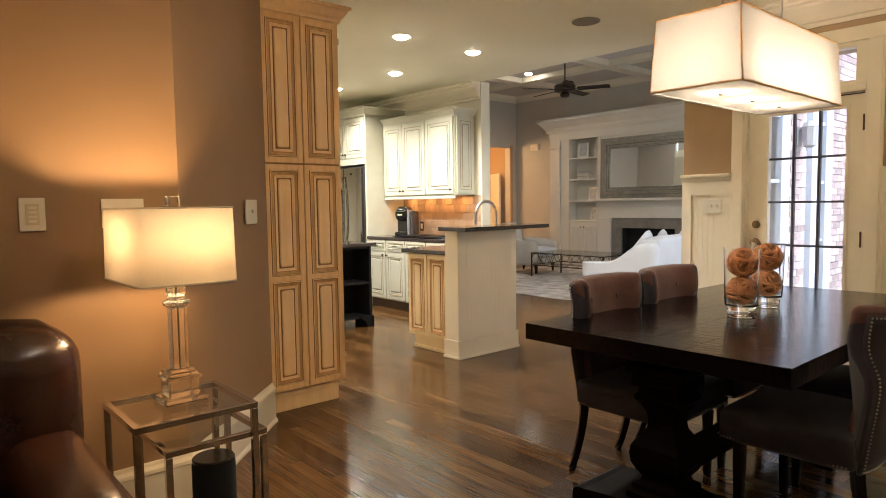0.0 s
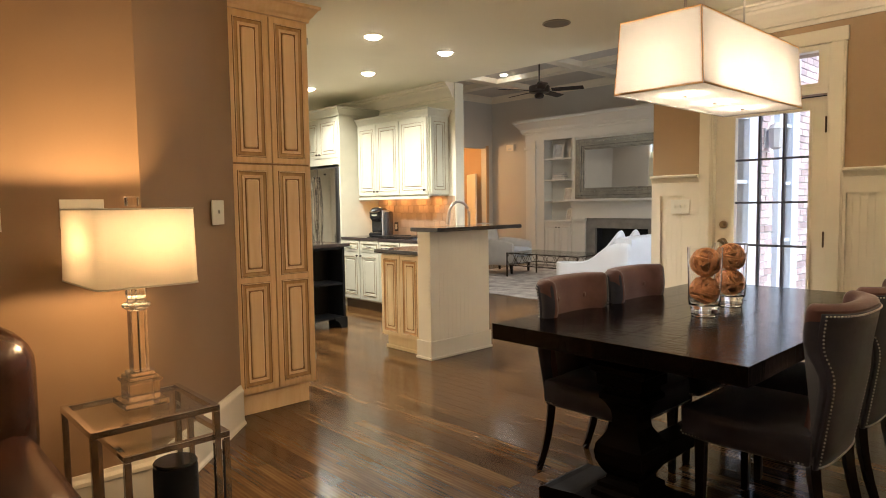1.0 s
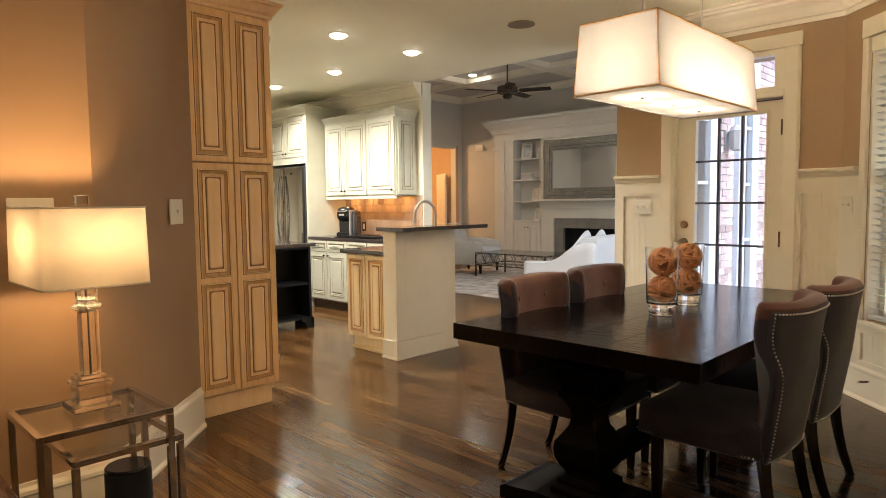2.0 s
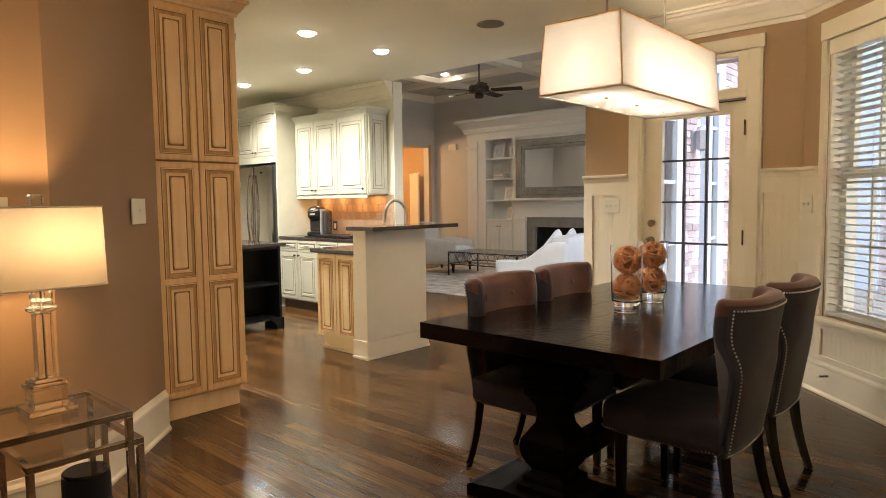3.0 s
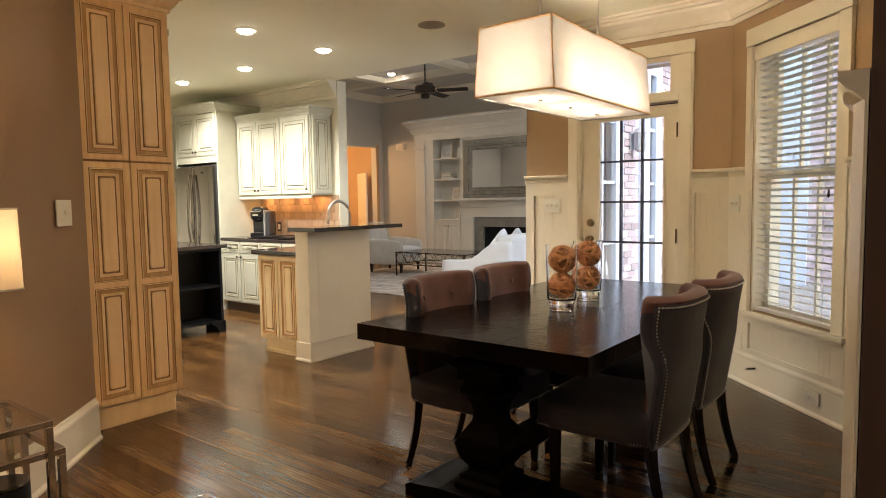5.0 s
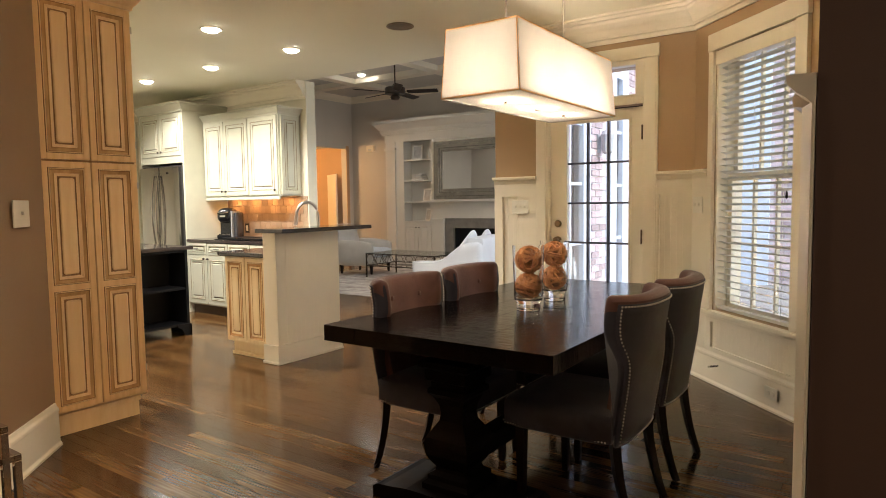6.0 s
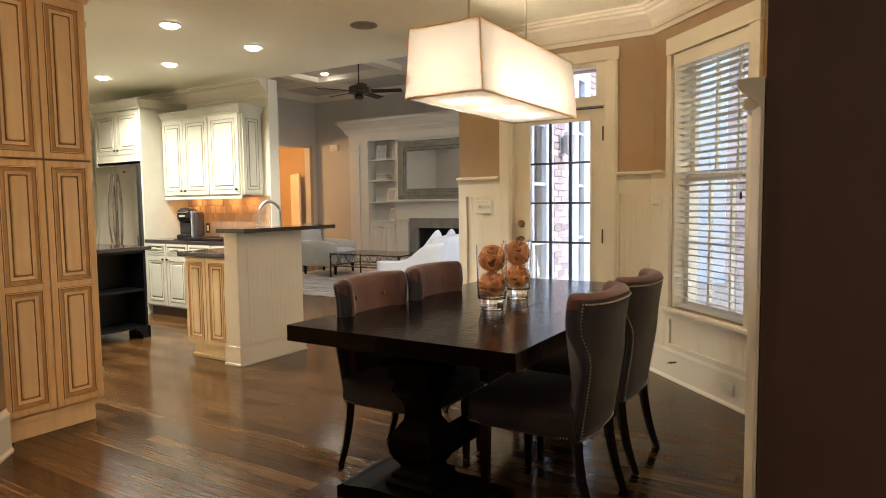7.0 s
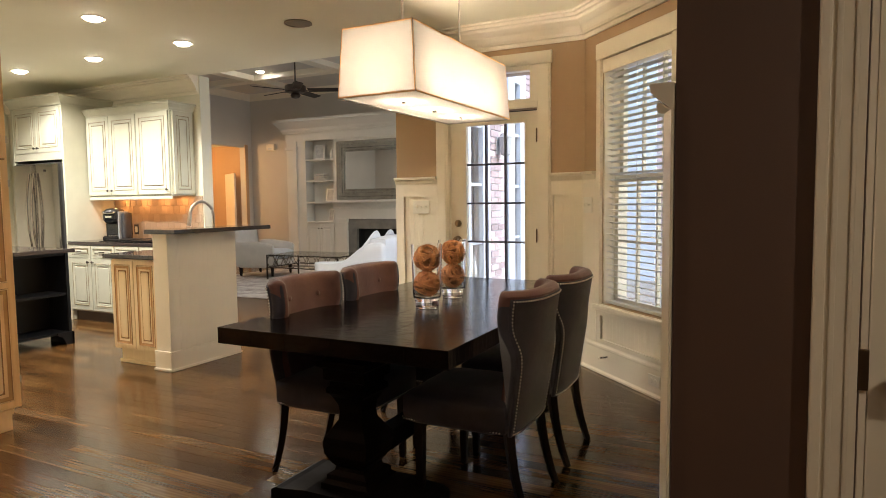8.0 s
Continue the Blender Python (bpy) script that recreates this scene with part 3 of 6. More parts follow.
    part("pull_cord", tube(bmesh.new(), [(a + 0.07, 0.004, 1.35), (a + 0.07, 0.004, z1 - 0.09)], 0.0018, 5), M_SLAT, bl)
    bm = lathe(bmesh.new(), [(0.003, 1.31), (0.008, 1.32), (0.006, 1.35), (0.002, 1.36)], 10, x=a + 0.07, y=0.004)
    part("cord_pull", bm, M_BRONZE, bl, "", True)


window_with_blind()


def closet_door():
    d = thing("closet_door", pose(0, 0, 0), "white panelled door standing closed in a white casing", "door")
    d["kind"] = "structure"
    y = 1.62
    bm = B(0.485, 0.497, y + 0.001, y + 0.118, 0, 2.058)
    box(bm, 0.4972, 0.514, y + 0.052, y + 0.07, 0, 2.05)
    box(bm, 1.317, 1.329, y + 0.001, y + 0.118, 0, 2.058)
    box(bm, 1.30, 1.3168, y + 0.052, y + 0.07, 0, 2.05)
    box(bm, 0.5142, 1.2998, y + 0.052, y + 0.07, 2.03, 2.058)
    part("jamb", bm, M_TRIM, d)
    part("slab", B(0.500, 1.314, y + 0.012, y + 0.05, 0.01, 2.04, 0.003), M_TRIM, d)
    for c, e in [(0.2, 0.85), (1.0, 1.9)]:
        part("panel", B(0.62, 1.2, y + 0.006, y + 0.014, c, e, 0.008), M_TRIM, d)
    for a, b, s in [(0.400, 0.480, 1), (1.334, 1.414, -1)]:
        bm = bmesh.new()
        box(bm, a, b, y - 0.018, y - 0.001, 0, 2.06, 0.004)
        c = a if s > 0 else b
        box(bm, min(c, c + 0.02 * s), max(c, c + 0.02 * s), y - 0.032, y - 0.0175, 0, 2.06, 0.005)
        box(bm, min(c + 0.028 * s, c + 0.038 * s), max(c + 0.028 * s, c + 0.038 * s), y - 0.024, y - 0.0175, 0, 2.06, 0.003)
        box(bm, min(c + 0.058 * s, c + 0.066 * s), max(c + 0.058 * s, c + 0.066 * s), y - 0.022, y - 0.0175, 0, 2.06, 0.003)
        part("casing", bm, M_TRIM, d)
    bm = B(0.400, 1.414, y - 0.025, y - 0.001, 2.062, 2.14, 0.006)
    part("casing_head", bm, M_TRIM, d)
    part("hinge", B(0.4815, 0.4995, y - 0.006, y + 0.004, 0.935, 1.015, 0.003), M_OLDBRONZE, d, "dark metal hinge")
    bm = lathe(bmesh.new(), [(0.03, 0), (0.03, 0.006), (0.012, 0.012), (0.012, 0.03), (0.026, 0.04), (0.026, 0.055), (0.01, 0.06)], m=Matrix.Translation((0.565, y + 0.012, 0.98)) @ Matrix.Rotation(radians(90), 4, "X"))
    part("knob", bm, M_BRONZE, d, "dark round knob", True)


closet_door()

# ---- cabinets ----
def rect_rings(bm, x0, x1, z0, z1, prof, cap=None, r=0.0):
    """A moulding round a rectangle, mitred or with round corners: prof holds (inset, y, material index of the band that ends there)."""
    def loop(d, y):
        a, b, c, e = x0 + d, x1 - d, z0 + d, z1 - d
        if not r:
            return [(a, y, c), (b, y, c), (b, y, e), (a, y, e)]
        q = max(r - d * 0.5, 0.004)
        return [(cx + q * math.cos(radians(t + u)), y, cz + q * math.sin(radians(t + u)))
                for cx, cz, t in ((b - q, e - q, 0), (a + q, e - q, 90), (a + q, c + q, 180), (b - q, c + q, 270)) for u in (0, 30, 60, 90)]
    loops = [[bm.verts.new(p) for p in loop(d, y)] for d, y, k in prof]
    n = len(loops[0])
    for a, b, (d, y, k) in zip(loops, loops[1:], prof[1:]):
        for i in range(n):
            bm.faces.new((a[i], a[(i + 1) % n], b[(i + 1) % n], b[i])).material_index = k
    if cap is not None:
        bm.faces.new(loops[-1]).material_index = cap
    return bm


def panel_door(name, parent, w, h, m, paint, glaze, fields=None, knob=None, bead=None):
    """A raised-panel door in the local frame m: x across, z up, front towards -y."""
    t = 0.02
    fields = fields or [(0.0, h)]
    st = min(0.05, w * (0.13 if bead else 0.17), h * 0.22)
    bm = bmesh.new()
    box(bm, 0, st, -t, 0, 0, h, 0.003)
    box(bm, w - st, w, -t, 0, 0, h, 0.003)
    rails = [(0, fields[0][0] + st)] + [(a[1] - st * 0.5, b[0] + st * 0.5) for a, b in zip(fields, fields[1:])] + [(fields[-1][1] - st, h)]
    for a, b in rails:
        box(bm, st, w - st, -t, -0.001, a, b)
    door = part(name, bm, M_STILE if paint == M_CREAM else paint, parent)
    door.matrix_local = m
    part("glaze_line", B(st * 0.8, w - st * 0.8, -0.0105, -0.002, st * 0.5, h - st * 0.5), glaze, door, "brown glazed groove")
    for i, (a, b) in enumerate(fields):
        lo = a + (st if i == 0 else st * 0.5)
        hi = b - (st if i == len(fields) - 1 else st * 0.5)
        x0, x1 = st, w - st
        k = min(0.056 if bead else 0.045, w * (0.205 if bead else 0.15), (hi - lo) * 0.2)
        bm = bmesh.new()
        band = 2 if bead else 0
        rect_rings(bm, x0, x1, lo, hi, [(0.0, -0.006, 1), (0.0, -t + 0.003, 1), (0.003, -t - 0.003, 1), (k * 0.14, -t - 0.005, 0), (k * 0.22, -t - 0.001, 1), (k * 0.50, -t + 0.003, band),
                                        (k * 0.58, -t - 0.001, band), (k * 0.88, -t + 0.004, 0), (k * 0.94, -t + 0.008, 1), (k * 0.94, -0.006, 1)])
        o = part("bead", bm, paint, door)
        o.data.materials.append(glaze)
        if bead:
            o.data.materials.append(bead)
        e = k * 0.94 + 0.002
        bm = bmesh.new()
        rect_rings(bm, x0 + e, x1 - e, lo + e, hi - e, [(0.0, -0.006, 1), (0.0, -t + 0.008, 1), (0.003, -t + 0.003, 1), (0.007, -t - 0.002, 0), (0.012, -t - 0.003, 0)], 0, 0.016 if bead else 0.0)
        o = part("raised_panel", bm, paint, door)
        o.data.materials.append(glaze)
    if knob:
        bm = lathe(bmesh.new(), [(0.006, 0), (0.005, 0.012), (0.013, 0.018), (0.015, 0.024), (0.010, 0.03), (0.002, 0.031)], 14,
                   m=Matrix.Translation((knob[0], -t, knob[1])) @ Matrix.Rotation(radians(90), 4, "X"))
        part("knob", bm, M_BRONZE, door, "dark bronze knob", True)
    return door


def cab_crown(z, out=0.075, high=0.10):
    return [(0, z), (0.012, z), (0.016, z + high * 0.2), (0.03, z + high * 0.35), (out * 0.8, z + high * 0.75), (out, z + high * 0.82), (out, z + high), (0, z + high)]


def crown_ring(parent, x0, x1, y0, y1, z, paint, sides, out=0.075, high=0.10):
    """Cornice round a cabinet top. sides: which of front (-y), right (+x), left (-x) carry it."""
    prof = cab_crown(z, out, high)
    if "f" in sides:
        bm = bmesh.new()
        n = []
        for px, pz in prof:
            n.append((Vector((x0 - (px if "l" in sides else 0), y0 - px, pz)), Vector((x1 + (px if "r" in sides else 0), y0 - px, pz))))
        ring(bm, n)
        part("cornice", bm, paint, parent)
    if "r" in sides:
        bm = bmesh.new()
        ring(bm, [(Vector((x1 + px, y0 - px, pz)), Vector((x1 + px, y1, pz))) for px, pz in prof])
        part("cornice", bm, paint, parent)
    if "l" in sides:
        bm = bmesh.new()
        ring(bm, [(Vector((x0 - px, y1, pz)), Vector((x0 - px, y0 - px, pz))) for px, pz in prof])
        part("cornice", bm, paint, parent)
    part("top_board", B(x0 + 0.002, x1 - 0.002, y0 + 0.002, y1 - 0.002, z + high - 0.03, z + high - 0.004), paint, parent)


# tall cupboard: local frame has its front at y = 0 facing -y, x to the right
PW, PD = 0.575, 0.6
pantry = thing("tall_cupboard", pose(-3.61, 1.785, 0, 0, 0, 90), "tall cream cupboard with brown glaze and raised panel doors", "cupboard")
part("carcass", B(0, PW, 0, PD, 0.13, 2.53, 0.003), M_CREAM, pantry)
part("plinth", B(0.0, PW - 0.05, 0.012, PD, 0, 0.129, 0.004), M_CREAM, pantry)
part("plinth_mould", B(0.0, PW - 0.045, 0.004, 0.012, 0.095, 0.128, 0.003), M_CREAM, pantry)
dw = (PW - 0.035) / 2
for i in range(2):
    x = 0.012 + i * (dw + 0.008)
    panel_door("door", pantry, dw, 0.915, Matrix.Translation((x, -0.002, 1.592)), M_CREAM, M_GLAZE, bead=M_TANGLAZE)
    panel_door("door", pantry, dw, 1.435, Matrix.Translation((x, -0.002, 0.145)), M_CREAM, M_GLAZE, [(0, 0.715), (0.715, 1.435)], bead=M_TANGLAZE)
# glaze-coloured strips imitate the shade in the gaps between doors
part("gap_shade", B(0.012 + dw, 0.02 + dw, -0.0016, -0.0002, 0.15, 2.50), M_GLAZE, pantry, "brown strip standing in for the shade between doors")
part("gap_shade", B(0.012, PW - 0.015, -0.0018, -0.0002, 1.578, 1.594), M_GLAZE, pantry, "brown strip standing in for the shade between doors")
crown_ring(pantry, 0, PW, 0, PD, 2.52, M_CREAM, "fr", 0.07, 0.10)
for z in (1.45, 1.70, 0.3, 2.4):
    part("hinge", B(PW - 0.012, PW + 0.002, -0.012, -0.003, z - 0.02, z + 0.02), M_NICKEL, pantry)

# fridge housing and fridge
tower = thing("fridge_housing", pose(0, 0, 0), "antique white tall cabinet built round a fridge", "cabinet")
TX0, TX1, TY0, TY1 = -7.84, -6.86, 4.79, 5.405
for a, b in [(TX0, TX0 + 0.03), (TX1 - 0.03, TX1)]:
    part("side_panel", B(a, b, TY0, TY1, 0, 2.48, 0.003), M_WHITECAB, tower)
part("upper_box", B(TX0 + 0.031, TX1 - 0.031, TY0 + 0.02, TY1, 1.86, 2.478), M_WHITECAB, tower)
part("rail", B(TX0 + 0.031, TX1 - 0.031, TY0 + 0.004, TY0 + 0.02, 1.86, 1.945), M_WHITECAB, tower)
w = (TX1 - TX0 - 0.09) / 2
for i in range(2):
    panel_door("door", tower, w, 0.52, Matrix.Translation((TX0 + 0.04 + i * (w + 0.008), TY0 + 0.018, 1.95)), M_WHITECAB, M_WGLAZE, knob=((w - 0.03, 0.05) if i == 0 else (0.03, 0.05)))
crown_ring(tower, TX0, TX1, TY0, TY1, 2.478, M_WHITECAB, "fr", 0.08, 0.11)
fr = thing("fridge", pose(0, 0, 0), "stainless steel double-door fridge with curved handles", "fridge")
FX0, FX1, FY = TX0 + 0.04, TX1 - 0.085, TY0 - 0.05
part("body", B(FX0, FX1 + 0.05, FY + 0.06, TY1 - 0.02, 0.02, 1.83, 0.006), mat("dark_grey_plastic", (0.03, 0.03, 0.03), 0.5), fr)
fm = (FX0 + FX1) / 2
for a, b, hx in [(FX0, fm - 0.003, fm - 0.045), (fm + 0.003, FX1, fm + 0.045)]:
    bm = bmesh.new()
    prof = [(a, 0.06)] + [(a + (b - a) * k / 10, 0.01 - 0.035 * math.sin(math.pi * (k / 10)) ** 0.6 + 0.012) for k in range(11)] + [(b, 0.06)]
    extrude_profile(bm, [(px, FY + py) for px, py in prof], 1.13, Matrix(((1, 0, 0, 0), (0, 0, 1, 0), (0, 1, 0, 0.68), (0, 0, 0, 1))))
    dd = part("door", bm, M_STEEL, fr, "brushed steel door", True)
    pts = [(hx, FY - 0.02 - 0.05 * math.sin(math.pi * k / 12), 0.76 + 0.95 * k / 12) for k in range(13)]
    part("handle", tube(bmesh.new(), pts, 0.013, 10), M_STEEL, dd, "", True)
part("freezer_drawer", B(FX0, FX1, FY - 0.01, FY + 0.058, 0.06, 0.672, 0.012), M_STEEL, fr)
part("badge", B(fm + 0.23, fm + 0.255, FY - 0.022, FY - 0.012, 1.72, 1.745, 0.004), M_BRONZE, fr)

# wall cabinets
uppers = thing("wall_cabinet", pose(0, 0, 0), "antique white wall cabinet with three raised panel doors", "cabinet")
UX0, UX1, UY0 = -6.85, -5.465, 5.085
part("body", B(UX0, UX1, UY0, 5.405, 1.42, 2.36, 0.003), M_WHITECAB, uppers)
part("light_rail", B(UX0, UX1, UY0 - 0.012, UY0 + 0.01, 1.385, 1.419, 0.004), M_WHITECAB, uppers)
for a, b, k in [(UX0 + 0.01, -6.45, "r"), (-6.442, -6.0, "l"), (-5.98, UX1 - 0.012, "r")]:
    w = b - a
    panel_door("door", uppers, w, 0.90, Matrix.Translation((a, UY0 - 0.001, 1.44)), M_WHITECAB, M_WGLAZE, knob=((w - 0.03, 0.05) if k == "r" else (0.03, 0.05)))
panel_door("end_panel", uppers, 0.27, 0.90, Matrix.Translation((UX1 + 0.001, UY0 + 0.025, 1.44)) @ Matrix.Rotation(radians(90), 4, "Z"), M_WHITECAB, M_WGLAZE)
crown_ring(uppers, UX0, UX1, UY0, 5.405, 2.345, M_WHITECAB, "fr", 0.065, 0.09)

# base cabinets
x = -6.855
for i in range(4):
    w = 0.40
    bc = thing("base_cabinet", pose(x, 4.80, 0), "antique white base cabinet with a drawer over a raised panel door", "cabinet", "kitchen base cabinets")
    part("body", B(0, w - 0.002, 0, 0.6, 0.115, 0.875, 0.002), M_WHITECAB, bc)
    part("toe_kick", B(0, w - 0.002, 0.05, 0.6, 0, 0.114), mat("toe_kick_wood", (0.10, 0.06, 0.03), 0.5) if i == 0 else bpy.data.materials["toe_kick_wood"], bc)
    dr = panel_door("drawer", bc, w - 0.02, 0.135, Matrix.Translation((0.009, -0.001, 0.735)), M_WHITECAB, M_WGLAZE)
    bm = tube(bmesh.new(), [(w / 2 - 0.05, -0.02, 0.067), (w / 2 - 0.04, -0.04, 0.067), (w / 2 + 0.02, -0.04, 0.067), (w / 2 + 0.03, -0.02, 0.067)], 0.005, 8)
    part("pull", bm, M_BRONZE, dr, "dark bronze bar pull", True)
    panel_door("door", bc, w - 0.02, 0.59, Matrix.Translation((0.009, -0.001, 0.135)), M_WHITECAB, M_WGLAZE, knob=((w - 0.05, 0.55) if i % 2 == 0 else (0.03, 0.55)))
    x += w
tagged(obj("worktop", B(-6.855, -5.35, 4.775, 5.405, 0.878, 0.915, 0.006), M_GRANITE), "dark polished granite worktop on the kitchen cabinets", "worktop")
hob = thing("cooktop", pose(-5.95, 5.05, 0.9155), "black glass cooktop set on the granite worktop", "cooktop")
part("glass_top", B(-0.38, 0.38, -0.25, 0.25, 0, 0.012, 0.004), mat("black_glass", (0.008, 0.008, 0.009), 0.06), hob)
for a in (-0.2, 0.2):
    part("grate", B(a - 0.15, a + 0.15, -0.2, 0.2, 0.0125, 0.022, 0.004), M_BLACKPAINT, hob)
bs = structure("backsplash", B(-6.855, -5.36, 5.400, 5.409, 0.916, 1.42), mat("tan_grout", (0.40, 0.29, 0.19), 0.9), "tumbled tan stone tiles behind the worktop", "backsplash")
M_TILE = mat("tumbled_stone", (0.42, 0.30, 0.20), 0.6, vary=0.35, scale=9, bump=0.25, bscale=80, color2=(0.34, 0.23, 0.15))

cm = thing("coffee_maker", pose(-6.50, 5.14, 0.9155, 0, 0, 28), "black single-cup coffee maker with silver trim on the worktop", "coffee maker")
M_GLOSSBLACK = mat("gloss_black_plastic", (0.01, 0.01, 0.011), 0.15)
part("base", B(-0.085, 0.085, -0.15, 0.12, 0, 0.05, 0.015), M_GLOSSBLACK, cm)
part("column", B(-0.08, 0.08, -0.07, 0.12, 0.051, 0.24, 0.02), M_GLOSSBLACK, cm)
part("head", soft_box(bmesh.new(), -0.085, 0.085, -0.155, 0.12, 0.2, 0.365, 0.055, 0.012, 8), M_GLOSSBLACK, cm, "", True)
part("drip_tray", B(-0.07, 0.07, -0.14, -0.03, 0.051, 0.058, 0.002), M_STEEL, cm)
part("lid_handle", tube(bmesh.new(), [(-0.06, -0.11, 0.335), (-0.055, -0.165, 0.315), (0.0, -0.18, 0.308), (0.055, -0.165, 0.315), (0.06, -0.11, 0.335)], 0.009, 8), M_CHROME, cm, "silver lid handle", True)
part("button_panel", B(-0.035, 0.035, -0.166, -0.155, 0.262, 0.286, 0.003), M_CHROME, cm)
part("side_trim", B(0.082, 0.1, -0.12, 0.11, 0.0, 0.335, 0.008), mat("silver_plastic", (0.30, 0.30, 0.30), 0.35), cm, "silver side trim")
part("water_tank", soft_box(bmesh.new(), 0.101, 0.15, -0.09, 0.12, 0.0, 0.32, 0.022), mat("smoky_tank", (0.05, 0.05, 0.055), 0.12), cm, "smoky water tank", True)
wp = thing("socket_plate", pose(-6.47, 5.398, 1.03), "dark bronze socket plate on the stone tiles", "socket")
part("plate", B(-0.04, 0.04, -0.006, 0, -0.06, 0.06, 0.003), M_BRONZE, wp)
part("socket", B(-0.02, 0.02, -0.009, -0.006, -0.035, 0.035, 0.002), M_PLATE, wp)

# peninsula
pen = thing("peninsula_cabinet", pose(0, 0, 0), "cream glazed peninsula cabinet with two raised panel doors", "cabinet")
part("body", B(-4.56, -4.005, 3.675, 4.35, 0.12, 0.875, 0.003), M_LITCREAM, pen)
part("plinth", B(-4.52, -4.005, 3.70, 4.35, 0, 0.119, 0.003), M_LITCREAM, pen)
part("plinth_mould", B(-4.53, -4.005, 3.685, 3.699, 0, 0.03, 0.006), M_LITCREAM, pen)
for i in range(2):
    panel_door("door", pen, 0.262, 0.735, Matrix.Translation((-4.548 + i * 0.272, 3.674, 0.13)), M_LITCREAM, M_GLAZE, bead=M_TANGLAZE)
tagged(obj("peninsula_worktop", B(-4.62, -4.004, 3.63, 4.365, 0.878, 0.915, 0.008), M_GRANITE), "dark polished granite worktop of the peninsula", "worktop")
pw = thing("bar_wall", pose(0, 0, 0), "cream beaded half wall with a corner post under the bar", "half wall")
PX0, PX1, PY0, PY1 = -4.0, -3.845, 3.63, 4.36
part("core", B(PX0, PX1 - 0.012, PY0 + 0.012, PY1, 0, 1.088), M_TRIM, pw)
bm = bmesh.new()
y = PY0 + 0.11
while y < PY1 - 0.02:
    box(bm, PX1 - 0.011, PX1 - 0.006, y, min(y + 0.0494, PY1), 0.16, 1.07)
    y += 0.050
part("beaded_board", bm, M_TRIM, pw)
bm = B(PX0 - 0.001, PX1 - 0.0115, PY0, PY0 + 0.011, 0.16, 1.088, 0.003)
box(bm, PX1 - 0.011, PX1 + 0.004, PY0 + 0.0, PY0 + 0.10, 0.16, 1.088, 0.003)
part("corner_post", bm, M_TRIM, pw)
bm = bmesh.new()
for p in [(PX0 - 0.012, PX1 + 0.016, PY0 - 0.014, PY0 - 0.001), (PX1 + 0.005, PX1 + 0.018, PY0 - 0.001, PY1 + 0.003)]:
    box(bm, *p, 0, 0.158, 0.003)
for p in [(PX0 - 0.014, PX1 + 0.026, PY0 - 0.026, PY0 - 0.015), (PX1 + 0.019, PX1 + 0.030, PY0 - 0.016, PY1 + 0.006)]:
    box(bm, *p, 0, 0.022, 0.006)
part("baseboard", bm, M_TRIM, pw)
tagged(obj("bar_top", B(-4.03, -3.69, 3.575, 4.64, 1.09, 1.125, 0.008), M_GRANITE), "dark polished granite bar top on the half wall", "worktop")
fa = thing("kitchen_tap", pose(-4.055, 4.315, 0.9155, 0, 0, -90), "brushed nickel gooseneck kitchen tap", "tap")
part("base", lathe(bmesh.new(), [(0.028, 0), (0.028, 0.02), (0.02, 0.03), (0.018, 0.1)], 18), M_NICKEL, fa, "", True)
pts = [(0, 0, 0.09), (0, 0, 0.28)] + [(0.13 - 0.13 * math.cos(a), 0, 0.30 + 0.125 * math.sin(a)) for a in [math.pi * k / 12 for k in range(0, 13)]] + [(0.265, 0, 0.27), (0.275, 0, 0.22)]
part("spout", tube(bmesh.new(), pts, lambda f: 0.013 if f < 0.85 else 0.017, 12), M_NICKEL, fa, "", True)
part("lever", tube(bmesh.new(), [(0, 0.018, 0.07), (0, 0.06, 0.1), (0, 0.09, 0.11)], 0.006, 8), M_NICKEL, fa, "", True)

# island
isl = thing("kitchen_island", pose(0, 0, 0), "black painted kitchen island with open end shelves", "island")
IX0, IX1, IY0, IY1 = -7.2, -5.61, 2.95, 3.975
part("body", B(IX0, IX1 - 0.3, IY0, IY1, 0.09, 0.877), M_BLACKPAINT, isl)
for a, b in [(IY0, IY0 + 0.03), (IY1 - 0.03, IY1)]:
    part("end_panel", B(IX1 - 0.299, IX1, a, b, 0.0, 0.877, 0.004), M_BLACKPAINT, isl)
for z in (0.10, 0.47, 0.85):
    part("shelf", B(IX1 - 0.299, IX1 - 0.008, IY0 + 0.031, IY1 - 0.031, z, z + 0.025, 0.003), M_BLACKPAINT, isl)
for sy, d in [(IY1 + 0.012, -1), (IY0 - 0.012, 1)]:
    bm = bmesh.new()
    prof = [(0, 0.0), (0, 0.12), (0.16, 0.12), (0.15, 0.09), (0.11, 0.075), (0.09, 0.04), (0.075, 0.0)]
    extrude_profile(bm, [(IX1 + 0.012 - p, z) for p, z in prof], 0.02, Matrix.Translation((0, sy - 0.02 if d < 0 else sy, 0)))
    extrude_profile(bm, [(p * d, z) for p, z in prof], 0.02, Matrix.Translation((IX1 + 0.012, sy, 0)) @ Matrix.Rotation(radians(90), 4, "Z"))
    part("bracket_foot", bm, M_BLACKPAINT, isl)
tagged(obj("island_worktop", B(IX0 - 0.03, IX1 + 0.04, IY0 - 0.04, IY1 + 0.045, 0.8785, 0.915, 0.008), M_GRANITE), "dark polished granite worktop of the island", "worktop")


